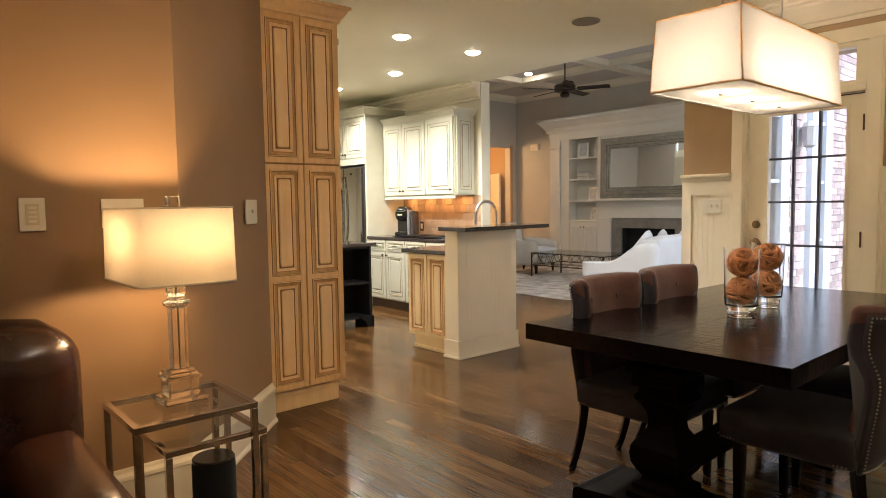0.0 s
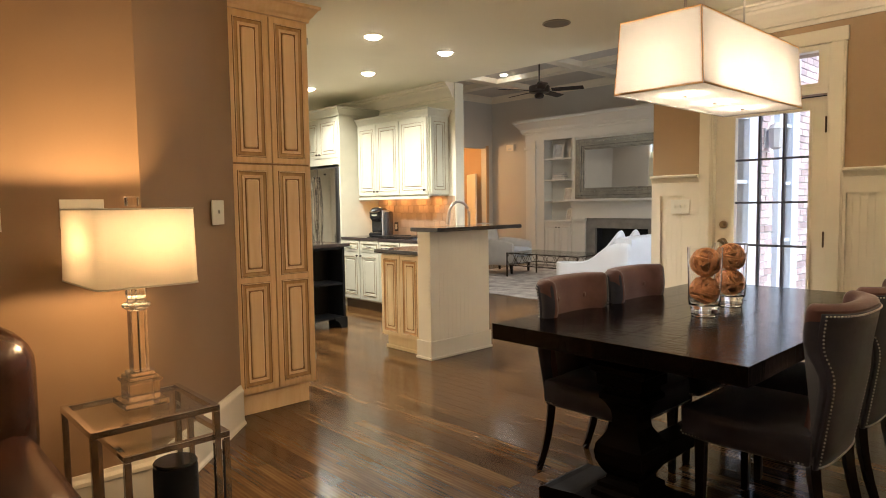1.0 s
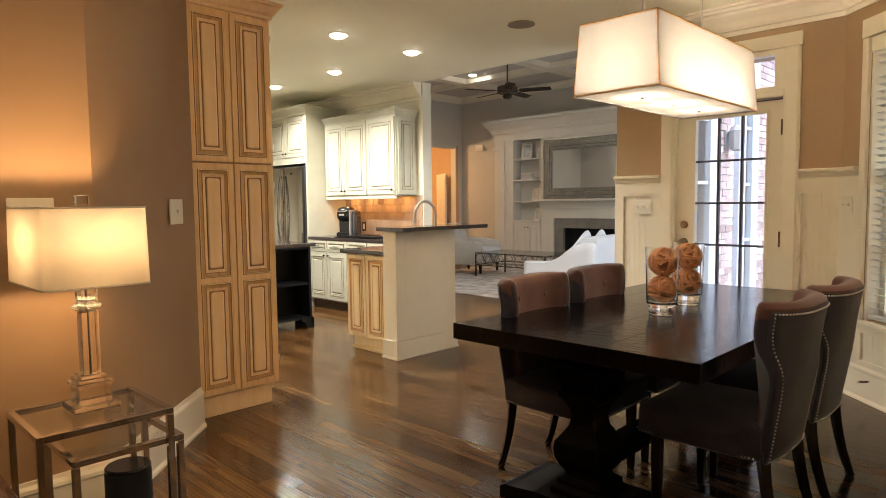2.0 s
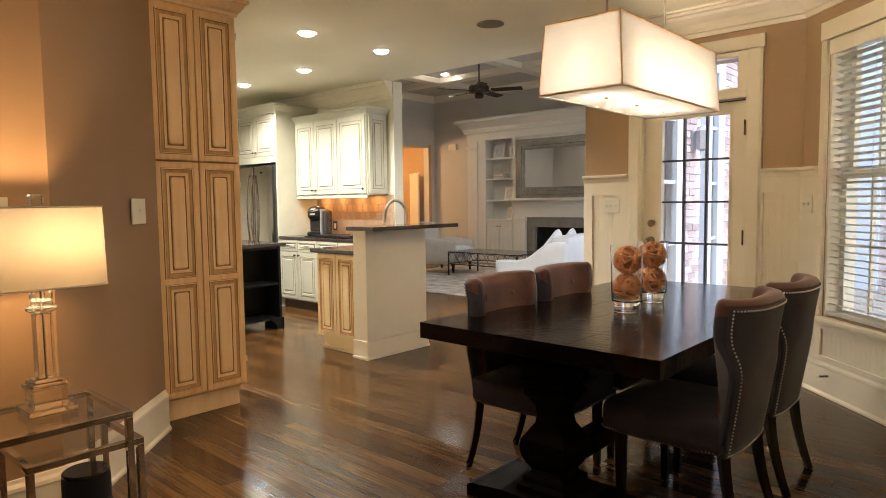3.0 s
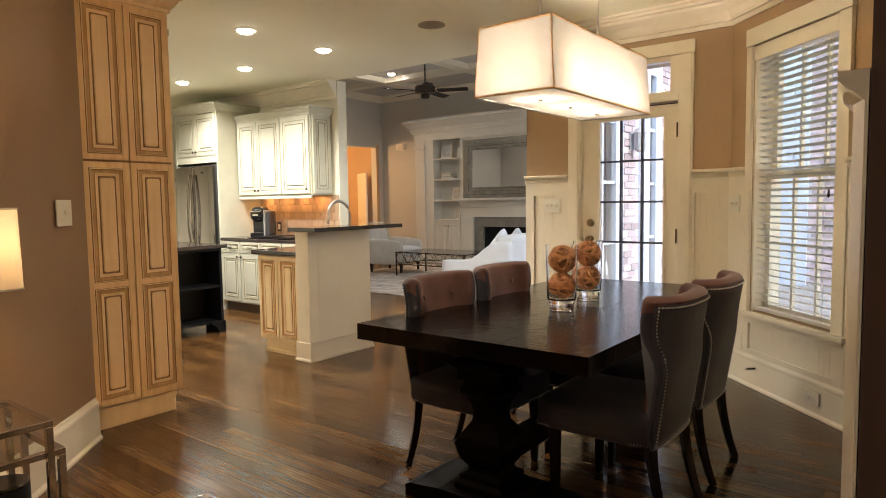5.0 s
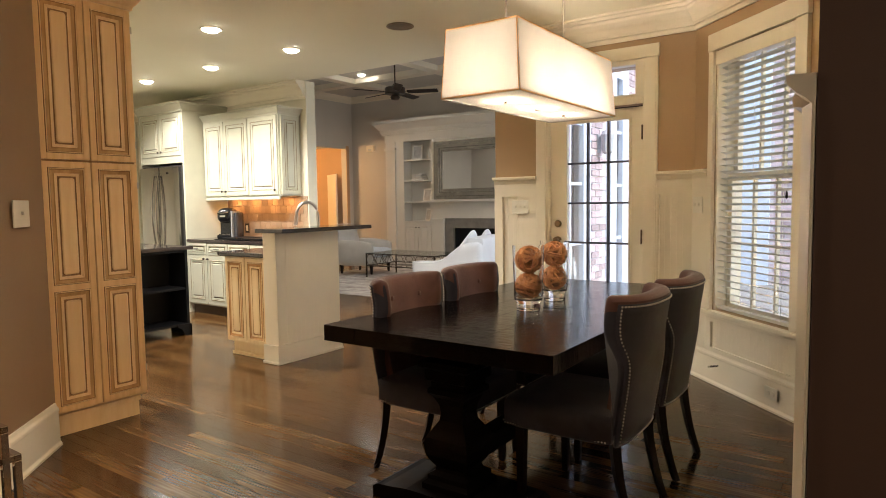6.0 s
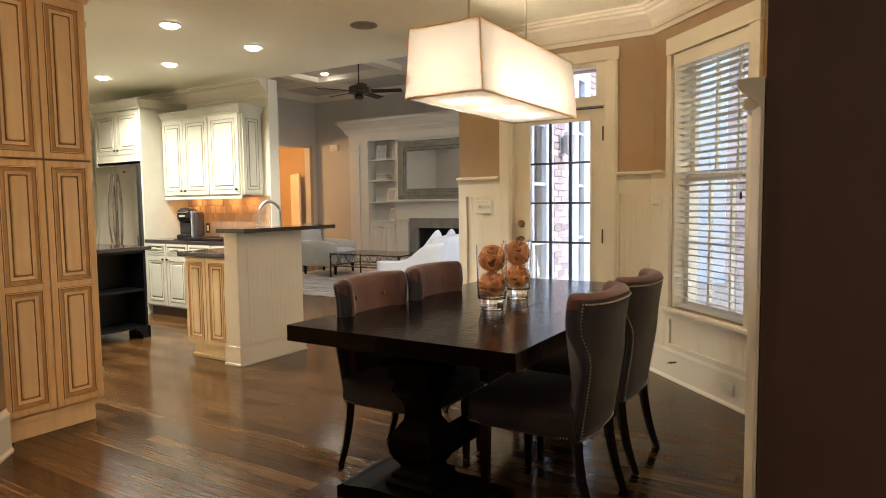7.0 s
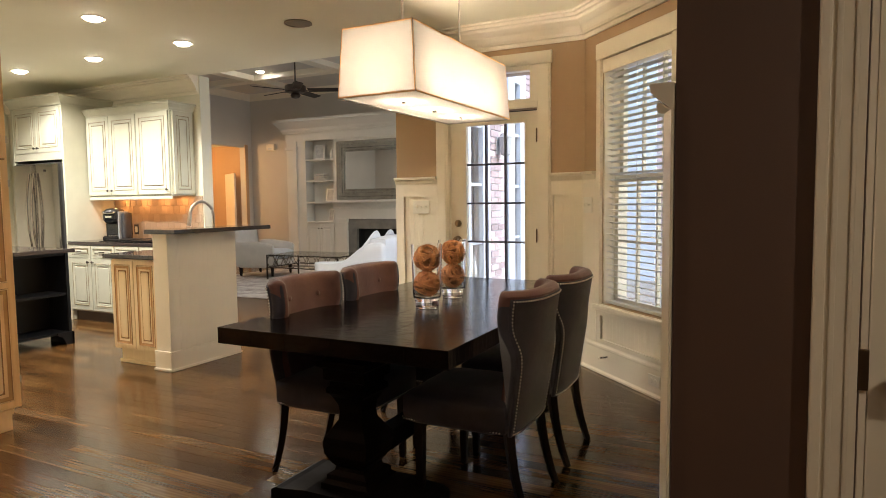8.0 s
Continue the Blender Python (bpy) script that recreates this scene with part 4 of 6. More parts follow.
# ---- ceiling fittings ----
def can(x, y, z):
    c = thing("recessed_light", pose(x, y, z), "round recessed ceiling light with white trim, switched on", "ceiling light", "recessed ceiling lights")
    part("trim_ring", lathe(bmesh.new(), [(0.088, 0.0), (0.09, -0.004), (0.082, -0.008), (0.07, -0.004), (0.068, 0.0)], 28), M_TRIM, c, "", True)
    # bulb domed below the ceiling so its shape stands in for bloom
    part("bulb", lathe(bmesh.new(), [(0.001, -0.0005), (0.066, -0.0005), (0.062, -0.012), (0.05, -0.021), (0.03, -0.027), (0.001, -0.029)], 24), M_CANGLOW, c, "glowing bulb face", True)


# the sitting corner fittings are unseen, added to go with their fill lamps
for cx, cy in CANS[:4] + [c[:2] for c in SITTING_FILL]:
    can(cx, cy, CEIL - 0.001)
for cx, cy in LIVING:
    can(cx, cy, 3.779)
sp = thing("ceiling_speaker", pose(-3.04, 4.305, CEIL - 0.001), "round grey ceiling loudspeaker grille", "loudspeaker")
part("rim", lathe(bmesh.new(), [(0.11, 0), (0.112, -0.006), (0.10, -0.009), (0.097, -0.004)], 32), mat("tan_grille", (0.36, 0.31, 0.23), 0.7), sp, "", True)
part("grille", lathe(bmesh.new(), [(0.002, -0.003), (0.098, -0.003), (0.09, -0.006), (0.002, -0.007)], 32), mat("grey_grille", (0.28, 0.25, 0.2), 0.8, bump=0.6, bscale=600), sp, "", True)


# ---- dining room ----
table = thing("dining_table", pose(0, 0, 0), "dark espresso wooden dining table on two carved pedestals", "table")
X0, X1, Y0, Y1 = -1.832, -0.695, 2.205, 4.31
n = 6
for i in range(n):
    a, b = X0 + (X1 - X0) * i / n, X0 + (X1 - X0) * (i + 1) / n
    part("board", B(a + 0.0004, b - 0.0004, Y0, Y1, 0.70, 0.772, 0.0012), M_BLACKWOOD, table)
part("apron", B(X0 + 0.13, X1 - 0.13, Y0 + 0.25, Y1 - 0.25, 0.64, 0.699, 0.006), M_BLACKWOOD, table)
TCX = (X0 + X1) / 2
for py in (2.45, 4.06):
    prof = [(0.165, 0.075), (0.165, 0.10), (0.14, 0.115), (0.14, 0.135), (0.105, 0.15), (0.10, 0.165), (0.125, 0.19), (0.148, 0.225), (0.155, 0.265), (0.148, 0.30), (0.115, 0.335),
            (0.085, 0.37), (0.078, 0.405), (0.085, 0.44), (0.11, 0.475), (0.135, 0.495), (0.135, 0.515), (0.118, 0.525), (0.118, 0.545), (0.145, 0.555), (0.145, 0.60), (0.175, 0.615), (0.175, 0.64)]
    part("pedestal", lathe(bmesh.new(), [(r * 0.72, z) for r, z in prof], square=True, x=TCX, y=py), M_PEDESTAL, table, "carved square baluster pedestal")
    bm = bmesh.new()
    half = 0.36
    pf = [(-half, 0.0), (-half, 0.045), (-half + 0.03, 0.06), (-half + 0.06, 0.06), (-0.17, 0.075), (0.17, 0.075), (half - 0.06, 0.06), (half - 0.03, 0.06), (half, 0.045), (half, 0.0)]
    extrude_profile(bm, pf, 0.34, Matrix.Translation((TCX, py - 0.17, 0.0)))
    part("foot", bm, M_PEDESTAL, table)
part("stretcher", B(TCX - 0.05, TCX + 0.05, 2.6, 3.91, 0.16, 0.25, 0.01), M_PEDESTAL, table)

M_LEG = mat("dark_walnut", (0.014, 0.007, 0.005), 0.4, vary=0.3, stretch=(6, 6, 1), spec=0.2)
M_NAIL = mat("nickel_nail", (0.80, 0.77, 0.72), 0.3, 1.0)


def chair_point(u, z, off):
    """A point of the curved back: u across (-1 to 1), z height, off outwards."""
    f = (z - 0.36) / 0.59
    hw = 0.235 + 0.032 * f
    s = 1 / (1 + math.exp(-(z - 0.74) / 0.03))
    wing = 0.036 + 0.085 * s
    am = 1.3

    def plan(uu):
        a = uu * am
        return Vector((hw * math.sin(a) / math.sin(am), -0.252 - 0.092 * f + wing * ((1 - math.cos(a)) / (1 - math.cos(am))) ** 1.4, 0))
    p = plan(u)
    t = plan(u + 0.01) - plan(u - 0.01)
    nrm = Vector((t.y, -t.x, 0)).normalized()
    return Vector((p.x, p.y, z)) + nrm * off


def dining_chair():
    c = thing("dining_chair", pose(0, 0, 0), "wing-back dining chair in mauve velvet, shaded sides coloured charcoal, with nailhead trim", "chair", "chairs round the dining table")
    nu, nz = 22, 14
    bm = bmesh.new()
    loop = []
    ends = [(1.0, 1.0), (1.035, 0.86), (1.06, 0.6), (1.07, 0.25)]   # rounded side edges
    rows = [(-u, w) for u, w in reversed(ends)] + [(-1 + 2 * i / nu, 1.0) for i in range(1, nu)] + ends
    for u, w in rows:
        def pt(z, off):
            return chair_point(u, z - (1 - w) * 0.03, -0.0375 + (off + 0.0375) * w)
        col = [pt(0.40 + 0.53 * j / nz, 0.0) for j in range(nz + 1)]
        top = [pt(0.945, -0.014), pt(0.952, -0.038), pt(0.945, -0.062)]
        inn = [pt(0.40 + 0.53 * j / nz, -0.075) for j in range(nz, -1, -1)]
        loop.append([bm.verts.new(v) for v in col + top + inn])
    for a, b in zip(loop, loop[1:]):
        k = len(a)
        for j in range(k):
            f = bm.faces.new((a[j], a[(j + 1) % k], b[(j + 1) % k], b[j]))
            # outer faces take the shaded copy of the velvet
            f.material_index = 1 if j < nz - 1 else 0
    for f in (bm.faces.new(loop[0]), bm.faces.new(list(reversed(loop[-1])))):
        f.material_index = 1
    rest = part("backrest", bm, M_VELVET, c, "mauve velvet backrest", True)
    rest.data.materials.append(M_SHADEVELVET)
    bm = bmesh.new()
    grid = [[bm.verts.new(chair_point(-0.90 + 1.80 * i / nu, 0.348 + 0.572 * j / nz, 0.006)) for j in range(nz + 1)] for i in range(nu + 1)]
    for i in range(nu):
        for j in range(nz):
            bm.faces.new((grid[i][j], grid[i][j + 1], grid[i + 1][j + 1], grid[i + 1][j]))
    back = part("outer_back", bm, M_SHADEVELVET, c, "mauve velvet outer back, coloured charcoal for shade", True)
    sol = back.modifiers.new("thickness", "SOLIDIFY")
    sol.thickness, sol.offset = 0.012, -1
    bm = bmesh.new()

    def nail(p):
        bmesh.ops.create_icosphere(bm, subdivisions=1, radius=0.0042, matrix=Matrix.Translation(p))
    for i in range(41):
        u = -0.85 + 1.70 * i / 40
        nail(chair_point(u, 0.912, 0.008))
        nail(chair_point(u * 0.92, 0.357, 0.008))
    for j in range(1, 40):
        z = 0.357 + 0.555 * j / 40
        un = 0.78 + 0.07 / (1 + math.exp(-(z - 0.74) / 0.03))
        nail(chair_point(-un, z, 0.008))
        nail(chair_point(un, z, 0.008))
    for i in range(34):
        y = -0.20 + 0.445 * i / 33
        nail(Vector((-0.2635, y, 0.375)))
        nail(Vector((0.2635, y, 0.375)))
        nail(Vector((-0.24 + 0.48 * i / 33, 0.2655, 0.375)))
    nt = part("nailhead_trim", bm, M_NAIL, c, "row of small nickel nailheads")
    nt["kind"] = "stuff"
    bm = bmesh.new()
    soft_box(bm, -0.263, 0.263, -0.23, 0.265, 0.350, 0.49, 0.035, 0.02)
    part("seat", bm, M_SHADEVELVET, c, "mauve velvet seat, coloured charcoal for shade", True)
    for bx in (-0.105, 0.105):
        for bz in (0.845,):
            p = chair_point(bx / 0.28, bz, -0.0765)
            bm = bmesh.new()
            bmesh.ops.create_uvsphere(bm, u_segments=12, v_segments=8, radius=0.013, matrix=Matrix.Translation(p) @ Matrix.Diagonal((1, 0.5, 1, 1)))
            part("button", bm, M_VELVET, c, "", True)
    for sx in (-1, 1):
        pts = [(sx * 0.20, -0.215 - 0.02 * f - 0.06 * f * f, 0.37 - 0.37 * f) for f in [k / 6 for k in range(7)]]
        part("leg", tube(bmesh.new(), pts, lambda f: 0.026 - 0.008 * f, 4), M_LEG, c, "curved dark wooden rear leg")
        part("leg", lathe(bmesh.new(), [(0.012, 0), (0.014, 0.02), (0.02, 0.36)], square=True, x=sx * 0.225, y=0.185), M_LEG, c, "tapered dark wooden front leg")
    return c


ch = dining_chair()
ch.matrix_world = pose(-1.515, 2.715, 0, 0, 0, -90)
copy_thing(ch, pose(-1.515, 3.31, 0, 0, 0, -90))
copy_thing(ch, pose(-0.822, 2.775, 0, 0, 0, 90))
copy_thing(ch, pose(-0.822, 3.375, 0, 0, 0, 90))

# glass vases with wicker balls
M_WICKER = mat("orange_wicker", (0.88, 0.40, 0.16), 0.6, vary=0.5, scale=30, bump=0.5, bscale=120, color2=(0.52, 0.20, 0.07))


M_WICKER_IN = mat("dark_wicker", (0.56, 0.23, 0.085), 0.7, vary=0.5, scale=30)


def wicker_ball(p, r):
    bm = bmesh.new()
    bmesh.ops.create_icosphere(bm, subdivisions=2, radius=r * 0.9)
    for f in bm.faces:
        f.material_index = 1
    for i in range(18):
        ax = Vector((random.gauss(0, 1), random.gauss(0, 1), random.gauss(0, 1))).normalized()
        q = ax.to_track_quat("Z", "Y").to_matrix().to_4x4()
        off = random.uniform(-0.45, 0.45) * r
        rr = math.sqrt(max(0.0, r * r - off * off))
        a0, span = random.uniform(0, 6.28), random.uniform(3.0, 6.0)
        w = random.uniform(0.005, 0.010)
        prev = None
        for k in range(25):
            a = a0 + span * k / 24
            wob = 0.004 * math.sin(3 * a + i)
            vs = [bm.verts.new(q @ Vector(((rr + d) * math.cos(a), (rr + d) * math.sin(a), off + h + wob))) for d, h in ((-0.006, -w), (0.002, -w * 0.8), (0.002, w * 0.8), (-0.006, w))]
            if prev:
                for j in range(3):
                    bm.faces.new((prev[j], prev[j + 1], vs[j + 1], vs[j]))
            prev = vs
    o = obj("wicker_ball", bm, M_WICKER, True)
    o.data.materials.append(M_WICKER_IN)
    o.location = p
    o.rotation_euler = (random.uniform(0, 3), random.uniform(0, 3), random.uniform(0, 3))
    return tagged(o, "orange-brown woven wicker ball inside a glass vase", "decoration", "wicker balls in vases")


for vx, vy in [(-1.225, 3.035), (-1.26, 3.41)]:
    v = thing("glass_vase", pose(vx, vy, 0.7725), "clear glass hurricane vase holding two wicker balls", "vase", "vases on the table")
    prof = [(0.056, 0), (0.060, 0.004), (0.060, 0.028), (0.063, 0.042), (0.071, 0.054), (0.073, 0.075), (0.0745, 0.15), (0.080, 0.325), (0.0775, 0.325), (0.0715, 0.15), (0.070, 0.08), (0.066, 0.062), (0.045, 0.055), (0.002, 0.052)]
    part("bowl", lathe(bmesh.new(), prof, 36), M_GLASS, v, "", True).visible_shadow = False
    wicker_ball((vx, vy, 0.7725 + 0.058 + 0.064), 0.066)
    wicker_ball((vx + 0.003, vy, 0.7725 + 0.058 + 0.195), 0.068)

# pendant lamp
pd = thing("pendant_lamp", pose(-1.3, 3.288, 1.805), "long rectangular ivory cloth pendant lamp, lit, on two rods", "pendant lamp")
bx, by, tx, ty, ph = 0.211, 0.588, 0.19, 0.572, 0.328
corn = [(-1, -1), (1, -1), (1, 1), (-1, 1)]
for k in range(4):
    a, b = corn[k], corn[(k + 1) % 4]
    bm = bmesh.new()
    q = [Vector((a[0] * bx, a[1] * by, 0)), Vector((b[0] * bx, b[1] * by, 0)), Vector((b[0] * tx, b[1] * ty, ph)), Vector((a[0] * tx, a[1] * ty, ph))]
    bm.faces.new([bm.verts.new(p) for p in q])
    o = part("shade_panel", bm, M_PSHADE, pd, "ivory cloth panel")
    sol = o.modifiers.new("thickness", "SOLIDIFY")
    sol.thickness, sol.offset = 0.0015, 0
M_RIBBON = shade_cloth("tan_ribbon", (0.80, 0.50, 0.25))


def ribbon(p, q, across, out):
    """A narrow cloth band from p to q, as wide as across, lying just outside the shade."""
    bm = bmesh.new()
    p, q, across, out = Vector(p) + Vector(out), Vector(q) + Vector(out), Vector(across), Vector(out)
    bm.faces.new([bm.verts.new(v) for v in (p, q, q + across, p + across)])
    part("edge_ribbon", bm, M_RIBBON, pd, "tan ribbon edging")


for k in range(4):
    a, b = corn[k], corn[(k + 1) % 4]
    n = ((a[0] + b[0]) * 0.001, (a[1] + b[1]) * 0.001, 0)
    w = Vector((b[0] - a[0], b[1] - a[1], 0)).normalized() * 0.005
    lo = [(c[0] * bx, c[1] * by, 0) for c in (a, b)]
    hi = [(c[0] * tx, c[1] * ty, ph) for c in (a, b)]
    ribbon(lo[0], lo[1], (0, 0, 0.009), n)
    ribbon(hi[0], hi[1], (0, 0, -0.008), n)
    ribbon(lo[0], hi[0], w, n)
    ribbon(lo[1], hi[1], -w, n)
part("diffuser", B(-bx + 0.008, bx - 0.008, -by + 0.008, by - 0.008, 0.006, 0.009), M_PSHADE, pd, "white diffuser panel")
for k in (-1, 0, 1):
    part("diffuser_knob", lathe(bmesh.new(), [(0.004, 0.007), (0.012, 0.003), (0.012, -0.006), (0.004, -0.009)], 14, y=k * 0.33), M_NICKEL, pd, "", True)
part("bar", B(-0.008, 0.008, -0.36, 0.36, 0.222, 0.235, 0.003), M_NICKEL, pd)
for y in (-0.33, 0.33):
    part("rod", tube(bmesh.new(), [(0, y, 0.232), (0, y, CEIL - 1.805)], 0.006, 8), M_NICKEL, pd)
part("canopy", B(-0.05, 0.05, -0.40, 0.40, CEIL - 1.805 - 0.03, CEIL - 1.805 - 0.002, 0.006), M_NICKEL, pd)
for k in (-1, 0, 1):
    lamp("pendant_bulb", "POINT", pose(-1.3, 3.288 + k * 0.33, 1.87), PEND_W, PEND_C, 0.05)


def plate(name, m, w, h, label, toggles=0, sockets=0, dial=False):
    p = thing(name, m, label, "switch" if not sockets else "socket")
    part("plate", B(-w / 2, w / 2, -0.007, 0, -h / 2, h / 2, 0.003), M_PLATE, p)
    for k in range(toggles):
        x = (k - (toggles - 1) / 2) * w / max(toggles, 1) * 0.85
        part("toggle", B(x - 0.005, x + 0.005, -0.018, -0.007, -0.006, 0.012, 0.002), M_PLATE, p)
    for k in range(sockets):
        z = (k - (sockets - 1) / 2) * 0.042
        part("socket", lathe(bmesh.new(), [(0.016, 0), (0.016, 0.003), (0.014, 0.004), (0.001, 0.004)], 16, m=Matrix.Translation((0, -0.0065, z)) @ Matrix.Rotation(radians(90), 4, "X")), M_PLATE, p)
    return p


plate("light_switch", pose(-2.40, CY - 0.0225, 1.27), 0.16, 0.115, "ivory triple switch plate on the white wainscot", 3)
plate("light_switch", pose(-0.899, CY - 0.057 - 0.029, 1.275, 0, 0, -45), 0.118, 0.12, "ivory double switch plate on the white wainscot", 2)
plate("light_switch", pose(-3.30, 1.565, 1.29, 0, 0, 135) @ pose(0, -0.007, 0), 0.165, 0.135, "ivory switch plate with one toggle on the brown wall", 1)
keypad = plate("dimmer_panel", pose(-2.729, 0.45, 1.30, 0, 0, 90), 0.085, 0.125, "ivory wall keypad with four small keys on the brown wall")
part("keypad", B(-0.022, 0.022, -0.0095, -0.0072, -0.04, 0.04, 0.002), mat("yellowed_plastic", (0.70, 0.60, 0.40), 0.4), keypad, "yellowed inset with keys")
for k in range(4):
    part("key", B(-0.013, 0.013, -0.0125, -0.0096, -0.031 + 0.017 * k, -0.021 + 0.017 * k, 0.001), M_PLATE, keypad)
plate("dimmer_panel", pose(-2.729, 0.765, 1.30, 0, 0, 90), 0.16, 0.115, "ivory switch plate on the brown wall behind the lamp", 3)
plate("wall_socket", pose(-0.292, 4.502, 0.118, 0, 0, -45) @ pose(0, -0.027, 0, 0, 90, 0), 0.075, 0.12, "ivory double socket in the white baseboard", 0, 2)
ds = thing("door_stop", pose(-0.685, 4.895, 0.148, 0, 0, -45) @ pose(0, -0.026, 0), "bronze spring door stop on the baseboard", "door stop")
part("spring", tube(bmesh.new(), [(0.006 * math.cos(k * 0.9), -0.002 - 0.0011 * k, 0.006 * math.sin(k * 0.9)) for k in range(60)], 0.002, 5), M_BRONZE, ds)
part("tip", lathe(bmesh.new(), [(0.008, 0), (0.009, 0.012), (0.006, 0.014)], 12, m=Matrix.Translation((0, -0.066, 0)) @ Matrix.Rotation(radians(90), 4, "X")), M_TRIM, ds)


# ---- sitting corner ----
def nest_table(x0, x1, y0, y1, h, label):
    t = thing("nesting_table", pose(0, 0, 0), label, "side table", "nest of glass tables")
    r = 0.011
    for x in (x0 + r, x1 - r):
        for y in (y0 + r, y1 - r):
            part("leg", B(x - r, x + r, y - r, y + r, 0, h - 2 * r - 0.0005, 0.002), M_CHROME, t)
    bm = bmesh.new()
    for p in [(x0, x1, y0, y0 + 2 * r), (x0, x1, y1 - 2 * r, y1), (x0, x0 + 2 * r, y0 + 2 * r, y1 - 2 * r), (x1 - 2 * r, x1, y0 + 2 * r, y1 - 2 * r)]:
        box(bm, *p, h - 2 * r, h, 0.002)
    part("top_frame", bm, M_CHROME, t)
    part("foot_rail", B(x0, x0 + 2 * r, y0 + 2 * r, y1 - 2 * r, 0.03, 0.03 + 2 * r, 0.002), M_CHROME, t)
    part("foot_rail", B(x1 - 2 * r, x1, y0 + 2 * r, y1 - 2 * r, 0.03, 0.03 + 2 * r, 0.002), M_CHROME, t)
    part("glass_top", B(x0 + 2 * r - 0.003, x1 - 2 * r + 0.003, y0 + 2 * r - 0.003, y1 - 2 * r + 0.003, h - 0.009, h - 0.001), M_TABLEGLASS, t, "clear glass top")
    return t


M_TABLEGLASS = glass("table_glass", (0.93, 0.955, 0.93), thin=True)
nest_table(-2.49, -2.09, 0.60, 1.025, 0.605, "chrome framed side table with a clear glass top")
nest_table(-2.465, -2.105, 0.70, 1.065, 0.495, "smaller chrome framed glass table pushed under a larger one")
spk = thing("cylinder_speaker", pose(-2.29, 0.93, 0), "black fabric cylinder loudspeaker standing on the floor", "loudspeaker")
part("body", lathe(bmesh.new(), [(0.075, 0), (0.08, 0.006), (0.08, 0.34), (0.077, 0.355)], 32), mat("black_mesh", (0.012, 0.012, 0.012), 0.8, bump=0.6, bscale=500), spk, "", True)
part("top_cap", lathe(bmesh.new(), [(0.078, 0.355), (0.079, 0.362), (0.074, 0.368), (0.002, 0.366)], 32), M_GLOSSBLACK, spk, "", True)

tl = thing("table_lamp", pose(-2.315, 0.826, 0.6055), "crystal column table lamp with an ivory rectangular shade, lit", "table lamp")
part("base_plate", B(-0.075, 0.075, -0.075, 0.075, 0, 0.022, 0.003), M_GLASS, tl, "clear crystal plate")
part("base_block", B(-0.052, 0.052, -0.052, 0.052, 0.0222, 0.085, 0.003), M_GLASS, tl)
for k in range(3):
    part("step", B(-0.06 + 0.010 * k, 0.06 - 0.010 * k, -0.06 + 0.010 * k, 0.06 - 0.010 * k, 0.0853 + 0.0122 * k, 0.097 + 0.0122 * k, 0.002), M_GLASS, tl)
part("column", B(-0.027, 0.027, -0.027, 0.027, 0.122, 0.345, 0.004), M_GLASS, tl, "clear square crystal column")
part("stem", tube(bmesh.new(), [(0, 0, 0.122), (0, 0, 0.45)], 0.004, 8), M_CHROME, tl)
for prof in ([(0.030, 0.3455), (0.048, 0.358), (0.052, 0.368), (0.040, 0.3745)], [(0.034, 0.3748), (0.034, 0.384), (0.028, 0.388)], [(0.028, 0.3882), (0.036, 0.396), (0.036, 0.418), (0.030, 0.4255)]):
    part("capital", lathe(bmesh.new(), prof, 8), M_FROST, tl, "faceted crystal block")
part("socket", lathe(bmesh.new(), [(0.016, 0.426), (0.016, 0.49), (0.012, 0.495)], 16), M_NICKEL, tl, "", True)
hx, hy, rc = 0.236, 0.165, 0.03
bm = bmesh.new()
rings = []
for z, s in [(0.45, 1.0), (0.714, 0.975)]:
    ringv = []
    for cxs, cys, a0 in [(1, 1, 0), (-1, 1, 90), (-1, -1, 180), (1, -1, 270)]:
        for k in range(7):
            a = radians(a0 + 15 * k)
            ringv.append(bm.verts.new(((cxs * (hx - rc) + rc * math.cos(a)) * s - 0.007, (cys * (hy - rc) + rc * math.sin(a)) * s - 0.020, z)))
    rings.append(ringv)
kk = len(rings[0])
for k in range(kk):
    bm.faces.new((rings[0][k], rings[0][(k + 1) % kk], rings[1][(k + 1) % kk], rings[1][k]))
shade = part("shade", bm, M_SHADE, tl, "ivory cloth shade with rounded corners", True)
sol = shade.modifiers.new("thickness", "SOLIDIFY")
sol.thickness, sol.offset = 0.0015, 0
for z, s in [(0.452, 1.004), (0.712, 0.979)]:
    pts = []
    for cxs, cys, a0 in [(1, 1, 0), (-1, 1, 90), (-1, -1, 180), (1, -1, 270)]:
        for k in range(7):
            a = radians(a0 + 15 * k)
            pts.append(((cxs * (hx - rc) + rc * math.cos(a)) * s - 0.007, (cys * (hy - rc) + rc * math.sin(a)) * s - 0.020, z))
    part("shade_trim", tube(bmesh.new(), pts + pts[:1], 0.003, 5), M_SHADE, tl)
part("harp", tube(bmesh.new(), [(0, -0.01, 0.49), (0, -0.06, 0.56), (0, -0.05, 0.66), (0, 0, 0.715), (0, 0.05, 0.66), (0, 0.06, 0.56), (0, 0.01, 0.49)], 0.0025, 6), M_NICKEL, tl)
part("finial", B(-0.02, 0.02, -0.02, 0.02, 0.722, 0.755, 0.004), M_GLASS, tl, "clear crystal finial")
lamp("table_lamp_bulb", "POINT", pose(-2.315, 0.85, 0.6055 + 0.56), LAMP_W * 0.75, LAMP_C, 0.045)
# added upward spot that lifts the wall above the shade
lamp("table_lamp_reflector", "SPOT", pose(-2.315, 0.826, 0.6055 + 0.55, 180, 0, 0), LAMP_W * 1.0, LAMP_C, 0.05, spot=178)

